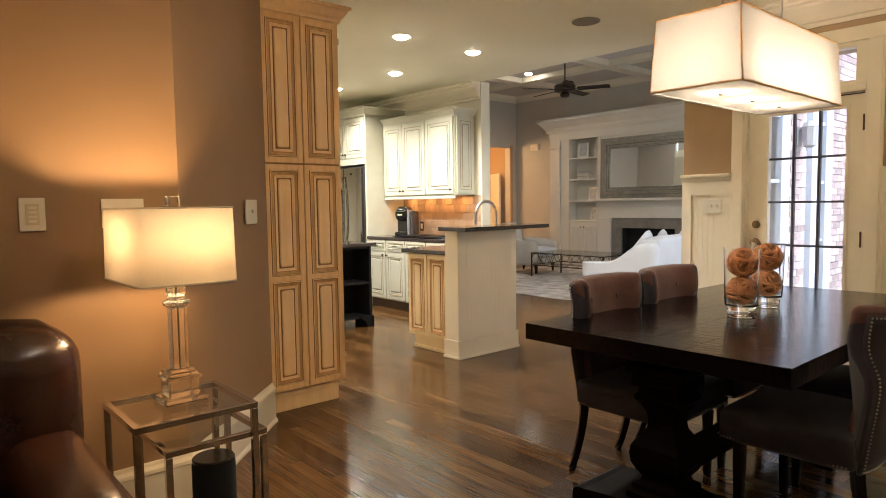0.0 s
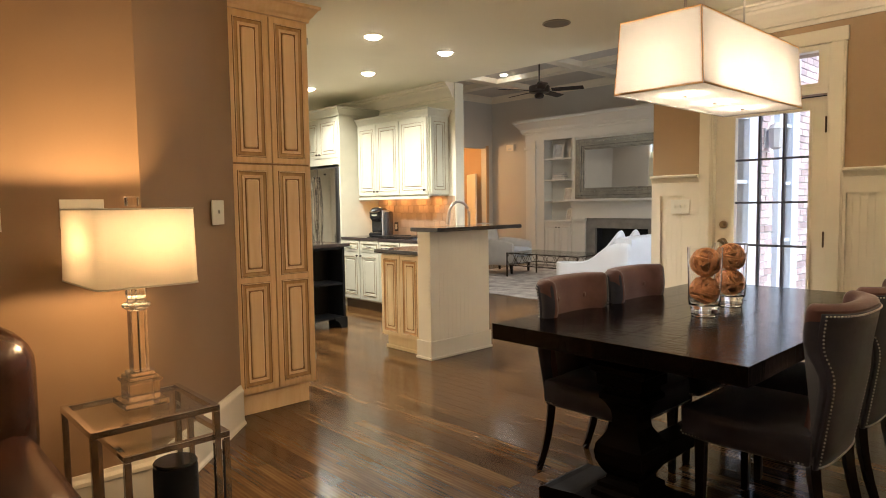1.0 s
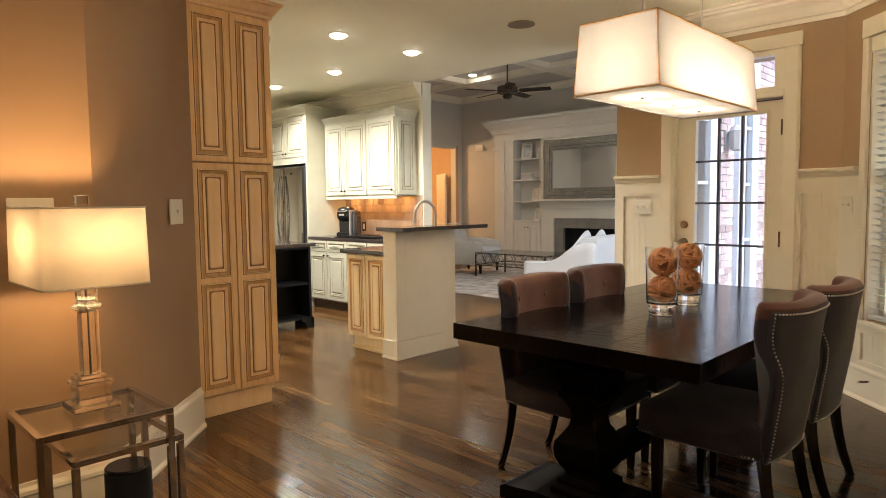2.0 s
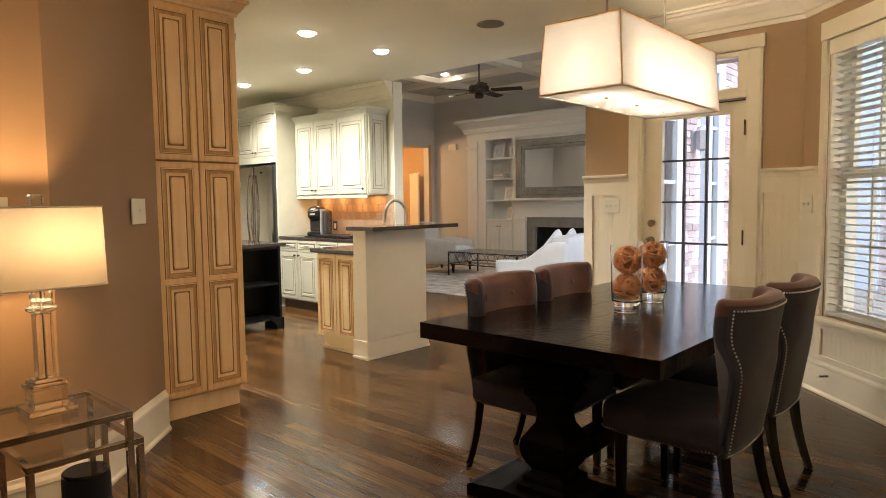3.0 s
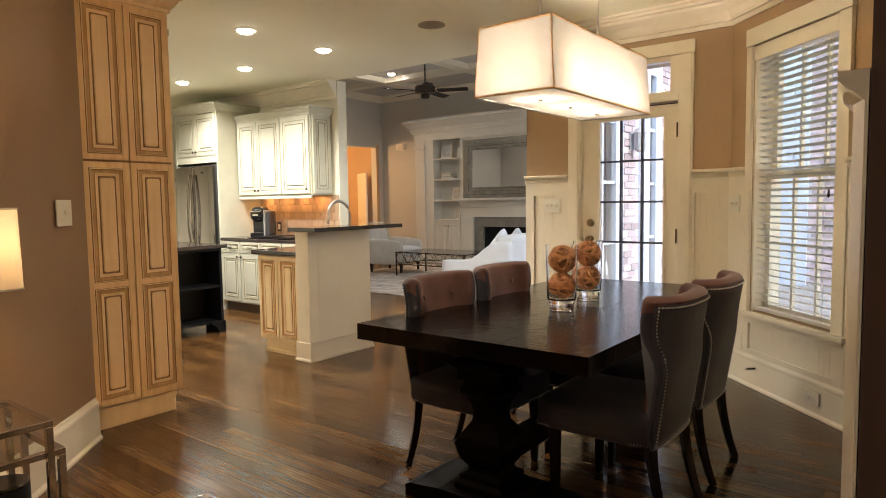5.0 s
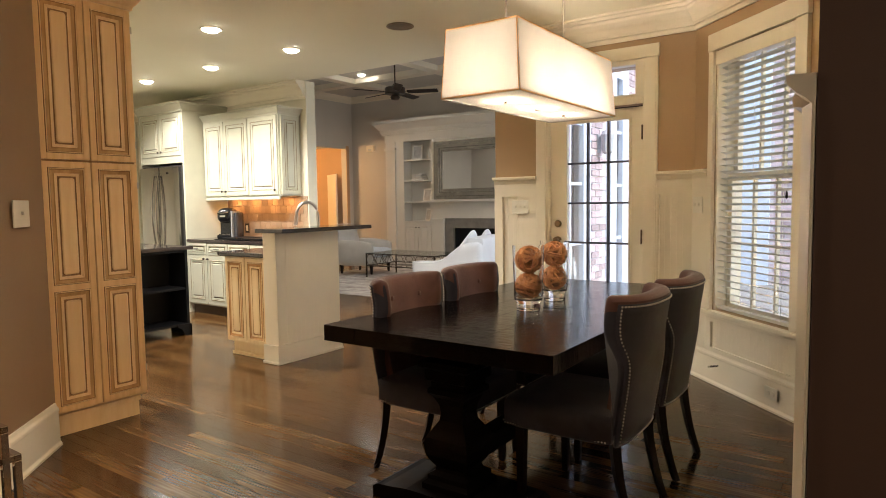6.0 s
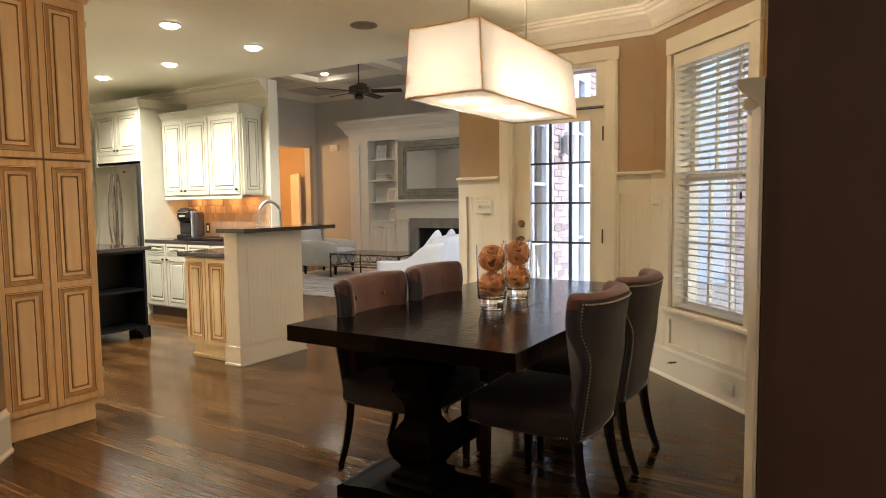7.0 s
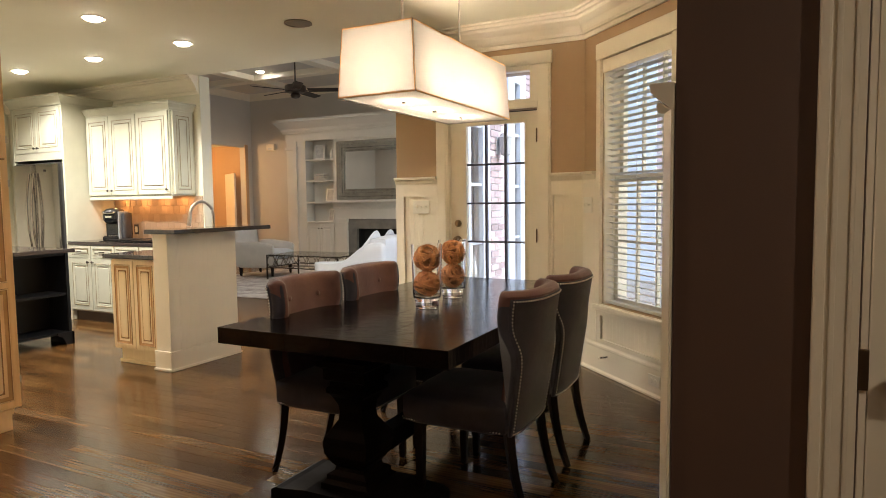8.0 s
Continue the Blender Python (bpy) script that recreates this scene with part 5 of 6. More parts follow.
sf = thing("leather_sofa", pose(0, 0.035, 0), "dark brown leather sofa with a padded back and arm", "sofa")
part("seat_base", soft_box(bmesh.new(), -2.55, -1.5, -1.6, 0.24, 0.06, 0.30, 0.04), M_LEATHER, sf, "", True)
part("arm", soft_box(bmesh.new(), -2.62, -1.45, 0.20, 0.465, 0.06, 0.60, 0.09, 0.01, 8), M_LEATHER, sf, "", True)
for k in range(2):
    part("seat_cushion", soft_box(bmesh.new(), -2.25, -1.45, -0.68 + 0.0 - 0.9 * k, 0.19 - 0.9 * k, 0.28, 0.47, 0.06, 0.03, 8), M_LEATHER, sf, "", True)
    part("back_cushion", soft_box(bmesh.new(), -2.62, -2.24, -0.62 - 1.05 * k, 0.475 - 1.05 * k, 0.42, 0.93, 0.12, 0.04, 10), M_LEATHER, sf, "", True)
part("back_frame", soft_box(bmesh.new(), -2.69, -2.5, -1.6, 0.44, 0.06, 0.75, 0.05), M_LEATHER, sf, "", True)
bm = bmesh.new()
for x in (-2.6, -1.52):
    for y in (-1.5, 0.4):
        part("foot", lathe(bmesh.new(), [(0.02, 0), (0.028, 0.07)], square=True, x=x, y=y), M_LEG, sf)


# ---- living room ----
FYF = 11.0                    # front of the built-in
bi = thing("built_in_bookcase", pose(0, 0, 0), "white built-in bookcase round a fireplace with cornice and pilasters", "bookcase")
M_BI = mat("built_in_paint", (0.70, 0.67, 0.60), 0.45, vary=0.06, scale=3)
bm = bmesh.new()
prof = [(0, 2.80), (0.03, 2.80), (0.035, 2.84), (0.05, 2.85), (0.06, 2.90), (0.16, 3.02), (0.18, 3.03), (0.18, 3.09), (0, 3.09)]
ring(bm, [(Vector((-8.93 - px, FYF - px, pz)), Vector((-4.05 + px, FYF - px, pz))) for px, pz in prof])
part("cornice", bm, M_BI, bi)
part("cornice_return", B(-8.93, -4.05, FYF + 0.001, LY - 0.002, 2.80, 3.085), M_BI, bi)
part("frieze", B(-8.90, -4.16, FYF, FYF + 0.03, 2.64, 2.799), M_BI, bi)
for a, b in [(-8.86, -8.60), (-4.51, -4.21)]:
    part("pilaster", B(a, b, FYF - 0.03, LY - 0.002, 0, 2.52, 0.004), M_BI, bi)
    part("capital", B(a - 0.025, b + 0.025, FYF - 0.055, FYF + 0.02, 2.46, 2.52, 0.008), M_BI, bi)
    part("pilaster_head", B(a, b, FYF - 0.02, FYF + 0.1, 2.521, 2.64), M_BI, bi)
for a, b in [(-8.599, -8.38), (-7.66, -7.60), (-5.50, -5.44), (-4.72, -4.511)]:
    part("stile", B(a, b, FYF, LY - 0.002, 0, 2.64), M_BI, bi)
for nx in (-8.38, -5.44):
    w = 0.72
    part("niche_back", B(nx, nx + w, LY - 0.03, LY - 0.003, 0.9, 2.64), M_BI, bi)
    for z in (1.325, 1.78, 2.22):
        part("shelf", B(nx + 0.001, nx + w - 0.001, FYF + 0.01, LY - 0.031, z, z + 0.028, 0.003), M_BI, bi)
    part("base_box", B(nx, nx + w, FYF + 0.022, LY - 0.003, 0.0, 0.915), M_BI, bi)
    part("counter", B(nx - 0.0, nx + w, FYF - 0.012, LY - 0.031, 0.9155, 0.94, 0.004), M_BI, bi)
    for k in range(2):
        panel_door("door", bi, 0.335, 0.76, Matrix.Translation((nx + 0.02 + k * 0.345, FYF + 0.021, 0.12)), M_BI, M_BI, knob=((0.30, 0.68) if k == 0 else (0.035, 0.68)))
part("chimney_breast", B(-7.60, -5.50, FYF + 0.03, LY - 0.003, 1.40, 2.64), M_BI, bi)
bm = bmesh.new()
ring(bm, [(Vector((-7.66 - 0, FYF - px, pz)), Vector((-5.44, FYF - px, pz))) for px, pz in [(-0.1, 1.20), (0.02, 1.20), (0.03, 1.24), (0.06, 1.30), (0.10, 1.335), (0.16, 1.345), (0.16, 1.385), (-0.1, 1.385)]])
part("mantel_shelf", bm, M_BI, bi)
part("mantel_frieze", B(-7.60, -5.50, FYF + 0.0, FYF + 0.06, 1.0, 1.199), M_BI, bi)
for a, b in [(-7.62, -7.34), (-5.76, -5.48)]:
    part("mantel_leg", B(a, b, FYF - 0.02, FYF + 0.1, 0, 0.93, 0.004), M_BI, bi)
    part("mantel_capital", B(a - 0.015, b + 0.015, FYF - 0.04, FYF + 0.1, 0.931, 0.999, 0.006), M_BI, bi)
M_STONE = mat("grey_stone", (0.26, 0.24, 0.21), 0.5, vary=0.3, scale=8)
bm = B(-7.339, -7.13, FYF + 0.03, FYF + 0.1, 0, 0.998)
box(bm, -5.97, -5.761, FYF + 0.03, FYF + 0.1, 0, 0.998)
box(bm, -7.13, -5.97, FYF + 0.03, FYF + 0.1, 0.80, 0.998)
part("stone_surround", bm, M_STONE, bi, "grey stone fireplace surround")
M_SOOT = mat("firebox_black", (0.01, 0.01, 0.01), 0.9)
bm = B(-7.13, -5.97, LY - 0.06, LY - 0.03, 0, 0.8)
box(bm, -7.13, -7.10, FYF + 0.1, LY - 0.06, 0, 0.8)
box(bm, -6.0, -5.97, FYF + 0.1, LY - 0.06, 0, 0.8)
part("firebox", bm, M_SOOT, bi, "black firebox")

mr = thing("mantel_mirror", pose(-6.55, FYF + 0.01, 1.386, -1.2, 0, 0), "large mirror in a stepped silver frame leaning on the mantel", "mirror")
M_SILVER = mat("aged_silver_frame", (0.50, 0.48, 0.43), 0.25, 0.9, vary=0.35, scale=10)
for inset, wd, y0, y1 in [(0.0, 0.07, -0.03, 0.0), (0.07, 0.07, -0.045, -0.005), (0.14, 0.05, -0.03, 0.0), (0.19, 0.03, -0.02, 0.0)]:
    hw, h = 1.03 - inset, 1.20 - inset
    bm = bmesh.new()
    for p in [(-hw, -hw + wd, inset, h), (hw - wd, hw, inset, h), (-hw + wd, hw - wd, inset, inset + wd), (-hw + wd, hw - wd, h - wd, h)]:
        box(bm, p[0], p[1], y0, y1, p[2], p[3], 0.008)
    part("frame", bm, M_SILVER, mr)
part("mirror_glass", B(-0.82, 0.82, -0.012, -0.006, 0.21, 0.99), M_MIRROR, mr, "silvered mirror glass")

M_FRAME = mat("pale_frame", (0.7, 0.68, 0.63), 0.4)
M_PHOTO = mat("pale_print", (0.55, 0.54, 0.52), 0.5, vary=0.4, scale=12)
for x, z, w, h, rz in [(-8.10, 2.249, 0.24, 0.32, 8), (-7.86, 1.354, 0.26, 0.28, -12), (-7.84, 0.9405, 0.2, 0.27, -18)]:
    f = thing("picture_frame", pose(x, FYF + 0.10, z, -10, 0, rz), "pale picture frame standing on a bookcase shelf", "picture frame", "frames in the bookcase")
    bm = bmesh.new()
    for p in [(-w / 2, -w / 2 + 0.03, 0, h), (w / 2 - 0.03, w / 2, 0, h), (-w / 2 + 0.03, w / 2 - 0.03, 0, 0.03), (-w / 2 + 0.03, w / 2 - 0.03, h - 0.03, h)]:
        box(bm, p[0], p[1], 0, 0.02, p[2], p[3], 0.003)
    part("frame", bm, M_FRAME, f)
    part("print", B(-w / 2 + 0.03, w / 2 - 0.03, 0.008, 0.014, 0.03, h - 0.03), M_PHOTO, f)
for i, (w, h) in enumerate([(0.30, 0.05), (0.26, 0.045), (0.2, 0.04)]):
    zz = 1.8085 + [0, 0.0505, 0.096][i]
    b = thing("book", pose(-8.06, FYF + 0.14, zz, 0, 0, [4, -6, 10][i]), "pale cloth book lying in a stack on a shelf", "book", "stacked books")
    part("pages", B(-w / 2 + 0.008, w / 2 - 0.004, -0.09, 0.09, 0.006, h - 0.006), M_FRAME, b)
    bm = B(-w / 2, w / 2, -0.1, 0.1, 0, 0.005)
    box(bm, -w / 2, w / 2, -0.1, 0.1, h - 0.005, h)
    part("cover", bm, M_PHOTO, b)
vz = thing("small_vase", pose(-7.80, FYF + 0.16, 2.249), "small white ceramic vase on a shelf", "vase")
part("body", lathe(bmesh.new(), [(0.03, 0), (0.045, 0.05), (0.04, 0.12), (0.025, 0.17), (0.03, 0.2)], 20), M_FRAME, vz, "", True)

rug = obj("area_rug", bmesh.new(), None)
bm = bmesh.new()
bmesh.ops.create_grid(bm, x_segments=70, y_segments=60, size=1)
for v in bm.verts:
    v.co = (-6.1 + v.co.x * 2.4, 8.75 + v.co.y * 1.85, 0.012 + 0.01 * noise.noise(Vector((v.co.x * 60, v.co.y * 60, 0))))
M_RUG = mat("shaggy_rug", (0.74, 0.69, 0.64), 0.95, vary=0.5, scale=5, bump=1.0, bscale=70, color2=(0.30, 0.26, 0.24), fine=45)
bm.to_mesh(rug.data)
bm.free()
rug.data.materials.append(M_RUG)
sol = rug.modifiers.new("thickness", "SOLIDIFY")
sol.thickness, sol.offset = 0.01, -1
tagged(rug, "pale shaggy wool area rug on the wooden floor", "rug")

ac = thing("armchair", pose(-7.85, 9.15, 0.03, 0, 0, -78), "grey linen armchair with sloping arms and dark legs", "armchair")
part("seat_base", soft_box(bmesh.new(), -0.30, 0.30, -0.34, 0.40, 0.16, 0.30, 0.03), M_GREYCLOTH, ac, "", True)
part("seat_cushion", soft_box(bmesh.new(), -0.28, 0.28, -0.25, 0.43, 0.30, 0.46, 0.06, 0.02), M_WHITECLOTH, ac, "pale seat cushion", True)
bm = soft_box(bmesh.new(), -0.32, 0.32, -0.44, -0.24, 0.25, 0.90, 0.07, 0.02)
for v in bm.verts:
    v.co.y -= (v.co.z - 0.3) * 0.22
part("backrest", bm, M_GREYCLOTH, ac, "", True)
for sx in (-1, 1):
    bm = soft_box(bmesh.new(), sx * 0.36 - 0.05, sx * 0.36 + 0.05, -0.42, 0.36, 0.16, 0.62, 0.05, 0.01)
    for v in bm.verts:
        if v.co.z > 0.4:
            v.co.z -= max(0, (v.co.y + 0.1)) * 0.10
    part("arm", bm, M_GREYCLOTH, ac, "", True)
    for y in (-0.33, 0.3):
        part("leg", lathe(bmesh.new(), [(0.015, 0), (0.025, 0.16)], square=True, x=sx * 0.33, y=y), M_LEG, ac)

ct = thing("coffee_table", pose(-6.55, 8.95, 0.03), "bronze metal coffee table with honeycomb sides and glass top", "coffee table")
M_PEWTER = mat("dark_pewter", (0.22, 0.19, 0.15), 0.35, 0.9, vary=0.4, scale=12)
cw, cd, chh = 0.75, 0.42, 0.42
for z in (0.20, chh - 0.012):
    bm = bmesh.new()
    for p in [(-cw, cw, -cd, -cd + 0.02), (-cw, cw, cd - 0.02, cd), (-cw, -cw + 0.02, -cd + 0.02, cd - 0.02), (cw - 0.02, cw, -cd + 0.02, cd - 0.02)]:
        box(bm, *p, z, z + 0.014)
    part("rail", bm, M_BRONZE, ct)
for x in (-cw + 0.01, cw - 0.01):
    for y in (-cd + 0.01, cd - 0.01):
        part("leg", B(x - 0.011, x + 0.011, y - 0.011, y + 0.011, 0, 0.199), M_BRONZE, ct)
        part("post", B(x - 0.009, x + 0.009, y - 0.009, y + 0.009, 0.215, chh - 0.0125), M_BRONZE, ct)
for ln, m in ([(2 * cw, pose(-cw, -cd + 0.01, 0)), (2 * cw, pose(-cw, cd - 0.01, 0)), (2 * cd, pose(-cw + 0.01, -cd, 0, 0, 0, 90)), (2 * cd, pose(cw - 0.01, -cd, 0, 0, 0, 90))]):
    k = round(ln / 0.21)
    bm = bmesh.new()
    for i in range(k):
        c0 = (i + 0.5) * ln / k
        for zc, hh in ((0.31, 0.088),):
            pts = [(c0 - 0.10, 0, zc), (c0 - 0.05, 0, zc + hh), (c0 + 0.05, 0, zc + hh), (c0 + 0.10, 0, zc), (c0 + 0.05, 0, zc - hh), (c0 - 0.05, 0, zc - hh), (c0 - 0.10, 0, zc)]
            tube(bm, [m @ Vector(p) for p in pts], 0.006, 5)
    part("honeycomb_side", bm, M_PEWTER, ct, "open honeycomb metal side")
part("glass_top", B(-cw + 0.0, cw - 0.0, -cd + 0.0, cd - 0.0, chh + 0.0025, chh + 0.012, 0.002), M_TABLEGLASS, ct)

ws = thing("white_sofa", pose(-4.48, 8.1, 0.03), "white linen sofa with sloping arms and cushions", "sofa")
part("seat_base", soft_box(bmesh.new(), -0.62, 0.42, -0.85, 0.95, 0.08, 0.30, 0.04), M_WHITECLOTH, ws, "", True)
part("backrest", soft_box(bmesh.new(), 0.16, 0.46, -0.95, 1.05, 0.2, 0.84, 0.07, 0.01), M_WHITECLOTH, ws, "", True)
for y in (-0.95, 1.05):
    bm = soft_box(bmesh.new(), -0.66, 0.44, y - 0.09, y + 0.09, 0.08, 0.78, 0.06, 0.0, 12)
    for v in bm.verts:
        if v.co.z > 0.35:
            f = 1 / (1 + math.exp((v.co.x - 0.0) / 0.09))
            v.co.z -= (v.co.z - 0.35) * 0.66 * f
    part("arm", bm, M_WHITECLOTH, ws, "", True)
for k in range(2):
    part("seat_cushion", soft_box(bmesh.new(), -0.60, 0.15, -0.84 + 0.89 * k, 0.03 + 0.89 * k, 0.30, 0.46, 0.05, 0.02), M_WHITECLOTH, ws, "", True)
for x in (-0.58, 0.36):
    for y in (-0.9, 1.0):
        part("leg", lathe(bmesh.new(), [(0.02, 0), (0.025, 0.08)], square=True, x=x, y=y), M_LEG, ws)
for y, tilt in [(7.45, 40), (7.85, 48), (8.4, 38)]:
    bm = soft_box(bmesh.new(), -0.06, 0.06, -0.21, 0.21, -0.21, 0.21, 0.05, 0.03)
    for v in bm.verts:
        f = abs(v.co.y / 0.24 * v.co.z / 0.24)
        v.co.x *= 1 - 0.7 * f * 0.9
        v.co.y *= 1 + 0.18 * f
        v.co.z *= 1 + 0.18 * f
    o = obj("cushion", bm, M_WHITECLOTH, True)
    o.matrix_world = pose(-4.42, y, 0.64, tilt, 10, 0)
    tagged(o, "white linen scatter cushion leaning on the white sofa", "cushion", "cushions on the white sofa")

fan = thing("ceiling_fan", pose(-6.36, 8.285, 0), "dark bronze ceiling fan with five blades, at rest", "ceiling fan")
part("downrod", tube(bmesh.new(), [(0, 0, 3.22), (0, 0, LZ - 0.03)], 0.012, 10), M_BRONZE, fan)
part("canopy", lathe(bmesh.new(), [(0.03, LZ - 0.09), (0.07, LZ - 0.03), (0.075, LZ - 0.002)], 20), M_BRONZE, fan, "", True)
part("motor", lathe(bmesh.new(), [(0.05, 3.07), (0.15, 3.075), (0.165, 3.09), (0.165, 3.17), (0.15, 3.185), (0.05, 3.20), (0.03, 3.24)], 28), M_BRONZE, fan, "", True)
part("light_cap", lathe(bmesh.new(), [(0.01, 2.98), (0.06, 2.99), (0.08, 3.03), (0.06, 3.06)], 20), M_BRONZE, fan, "", True)
for k in range(5):
    r = Matrix.Rotation(radians(72 * k + 26), 4, "Z")
    bm = bmesh.new()
    box(bm, 0.2, 0.70, -0.065, 0.065, -0.005, 0.005, 0.004)
    bmesh.ops.transform(bm, matrix=Matrix.Translation((0, 0, 3.11)) @ r @ Matrix.Rotation(radians(-13), 4, "X"), verts=bm.verts)
    bl = part("blade", bm, M_LEG, fan)
    bm = B(0.1, 0.26, -0.015, 0.015, -0.004, 0.004)
    bmesh.ops.transform(bm, matrix=Matrix.Translation((0, 0, 3.105)) @ r, verts=bm.verts)
    part("blade_arm", bm, M_BRONZE, bl)
for y in (7.2, 9.65):
    structure("ceiling_beam", B(LX + 0.15, -2.66, y, y + 0.22, LZ - 0.16, LZ, 0.01), M_TRIM, "white painted coffer beam on the living room ceiling", "beam")
for x in (-8.7, -6.7, -4.7):
    for y0, y1 in [(5.6, 7.199), (7.421, 9.649), (9.871, LY - 0.16)]:
        structure("ceiling_beam", B(x, x + 0.22, y0, y1, LZ - 0.16, LZ, 0.01), M_TRIM, "white painted coffer beam on the living room ceiling", "beam")
sn = thing("wall_sensor", pose(-9.55, LY - 0.001, 2.58), "small white wall sensor box", "sensor")
part("case", B(-0.11, 0.11, -0.06, 0, -0.07, 0.07, 0.012), M_TRIM, sn)
part("lens", B(-0.05, 0.05, -0.066, -0.059, -0.05, -0.01, 0.004), M_FRAME, sn)
hd = thing("hall_door", pose(LX - 0.25, 11.0, 0, 0, 0, 150), "white hall door standing ajar behind the doorway", "door")
part("slab", B(0, 0.75, -0.02, 0.02, 0.01, 2.03, 0.004), M_TRIM, hd)
part("knob", lathe(bmesh.new(), [(0.02, 0.02), (0.012, 0.04), (0.025, 0.055), (0.02, 0.075)], 14, m=Matrix.Translation((0.68, 0, 0.95)) @ Matrix.Rotation(radians(90), 4, "X")), M_BRONZE, hd, "", True)
structure("doorway_casing", B(LX + 0.001, LX + 0.02, 11.075, 11.16, 0, 2.66, 0.004), M_HALL, "ochre painted doorway casing", "trim")
lamp("hall_lamp", "POINT", pose(-11.3, 9.6, 2.4), HALL_W, WARM, 0.1)
for x in (-6.62, -6.28, -5.94, -5.62):
    lamp("under_cabinet_light", "AREA", look((x, 5.29, 1.412), (x, 5.34, 0.9)), 0.32, (1, 0.47, 0.15), 0.05)


# ---- outside ----
EX = -2.45                    # outer brick face of the living room
bm = bmesh.new()
for y0, y1 in [(5.40, 6.16), (6.60, 7.46), (7.78, 9.0), (9.8, 11.9)]:
    box(bm, EX - 0.09, EX - 0.012, y0, y1, -0.3, 4.3)
for y0, y1 in [(6.16, 6.60), (7.46, 7.78), (9.0, 9.8)]:
    box(bm, EX - 0.09, EX - 0.012, y0, y1, -0.3, 0.25)
    box(bm, EX - 0.09, EX - 0.012, y0, y1, 2.74, 4.3)
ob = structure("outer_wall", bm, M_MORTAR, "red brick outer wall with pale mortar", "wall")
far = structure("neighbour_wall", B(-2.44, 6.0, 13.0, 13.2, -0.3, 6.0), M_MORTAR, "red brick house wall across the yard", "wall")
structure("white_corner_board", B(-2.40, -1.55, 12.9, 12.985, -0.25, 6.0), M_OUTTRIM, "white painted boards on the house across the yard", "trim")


def outside_window(y0, y1, z0, z1):
    w = thing("outside_window", pose(EX, 0, 0), "white framed window with panes and a broad white surround", "window", "outside windows")
    w["kind"] = "structure"
    bm = bmesh.new()
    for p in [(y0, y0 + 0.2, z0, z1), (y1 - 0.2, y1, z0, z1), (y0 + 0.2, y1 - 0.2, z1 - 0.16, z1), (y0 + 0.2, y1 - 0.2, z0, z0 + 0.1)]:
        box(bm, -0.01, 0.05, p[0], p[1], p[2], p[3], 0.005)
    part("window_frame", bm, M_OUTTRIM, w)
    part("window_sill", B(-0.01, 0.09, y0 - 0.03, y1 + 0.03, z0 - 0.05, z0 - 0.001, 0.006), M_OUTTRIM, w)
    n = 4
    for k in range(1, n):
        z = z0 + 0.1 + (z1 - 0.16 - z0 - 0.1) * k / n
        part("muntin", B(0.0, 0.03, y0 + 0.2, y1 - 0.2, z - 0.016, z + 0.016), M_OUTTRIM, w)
    part("pane", B(-0.008, 0.004, y0 + 0.2, y1 - 0.2, z0 + 0.1, z1 - 0.16), M_PANE, w, "clear reflecting panes")


outside_window(6.02, 6.74, 0.15, 2.9)
outside_window(7.32, 7.92, 0.15, 2.9)
# unseen window, added for the third daylight lamp
outside_window(8.86, 9.94, 0.15, 2.9)
M_LANTERN = mat("pale_grey_metal", (0.45, 0.46, 0.47), 0.5)
ol = thing("outside_lantern", pose(EX + 0.002, 7.05, 1.95), "grey wall lantern on the brick wall", "lantern")
part("back_plate", B(0.008, 0.022, -0.05, 0.05, -0.1, 0.1, 0.004), M_LANTERN, ol)
part("body", lathe(bmesh.new(), [(0.03, -0.12), (0.06, -0.1), (0.075, 0.08), (0.08, 0.09), (0.02, 0.15)], 8, x=0.11), M_LANTERN, ol)
part("arm", tube(bmesh.new(), [(0.02, 0, 0.05), (0.06, 0, 0.13), (0.11, 0, 0.14)], 0.008, 6), M_LANTERN, ol)

# bricks: single pieces where the glazed door looks, one joined mesh elsewhere
def brick_mesh(l, w, h):
    bm = B(-l / 2, l / 2, -w / 2, w / 2, -h / 2, h / 2)
    me = bpy.data.meshes.new("brick")
    bmesh.ops.bevel(bm, geom=list(bm.edges), offset=0.003, segments=1, affect="EDGES")
    bm.to_mesh(me)
    bm.free()
    me.materials.append(M_BRICK_P)
    return me


def vary(material, node, socket, lo=0.65, hi=1.3):
    """A copy of a material whose colour is scaled piece by piece."""
    m = material.copy()
    n, l = m.node_tree.nodes, m.node_tree.links
    b = n["Principled BSDF"]
    src = b.inputs["Base Color"].links[0].from_socket
    info = n.new(node)
    mp = n.new("ShaderNodeMapRange")
    mp.inputs[3].default_value, mp.inputs[4].default_value = lo, hi
    l.new(info.outputs[socket], mp.inputs[0])
    sc = n.new("ShaderNodeVectorMath")
    sc.operation = "SCALE"
    l.new(src, sc.inputs[0])
    l.new(mp.outputs[0], sc.inputs[3])
    l.new(sc.outputs[0], b.inputs["Base Color"])
    return m


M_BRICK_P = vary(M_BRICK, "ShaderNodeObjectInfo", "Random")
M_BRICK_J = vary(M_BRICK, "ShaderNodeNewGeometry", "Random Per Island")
BL, BH, MJ = 0.20, 0.065, 0.011
bme = brick_mesh(0.02, BL, BH)
joined = bmesh.new()
count = 0
row = 0
z = -0.2
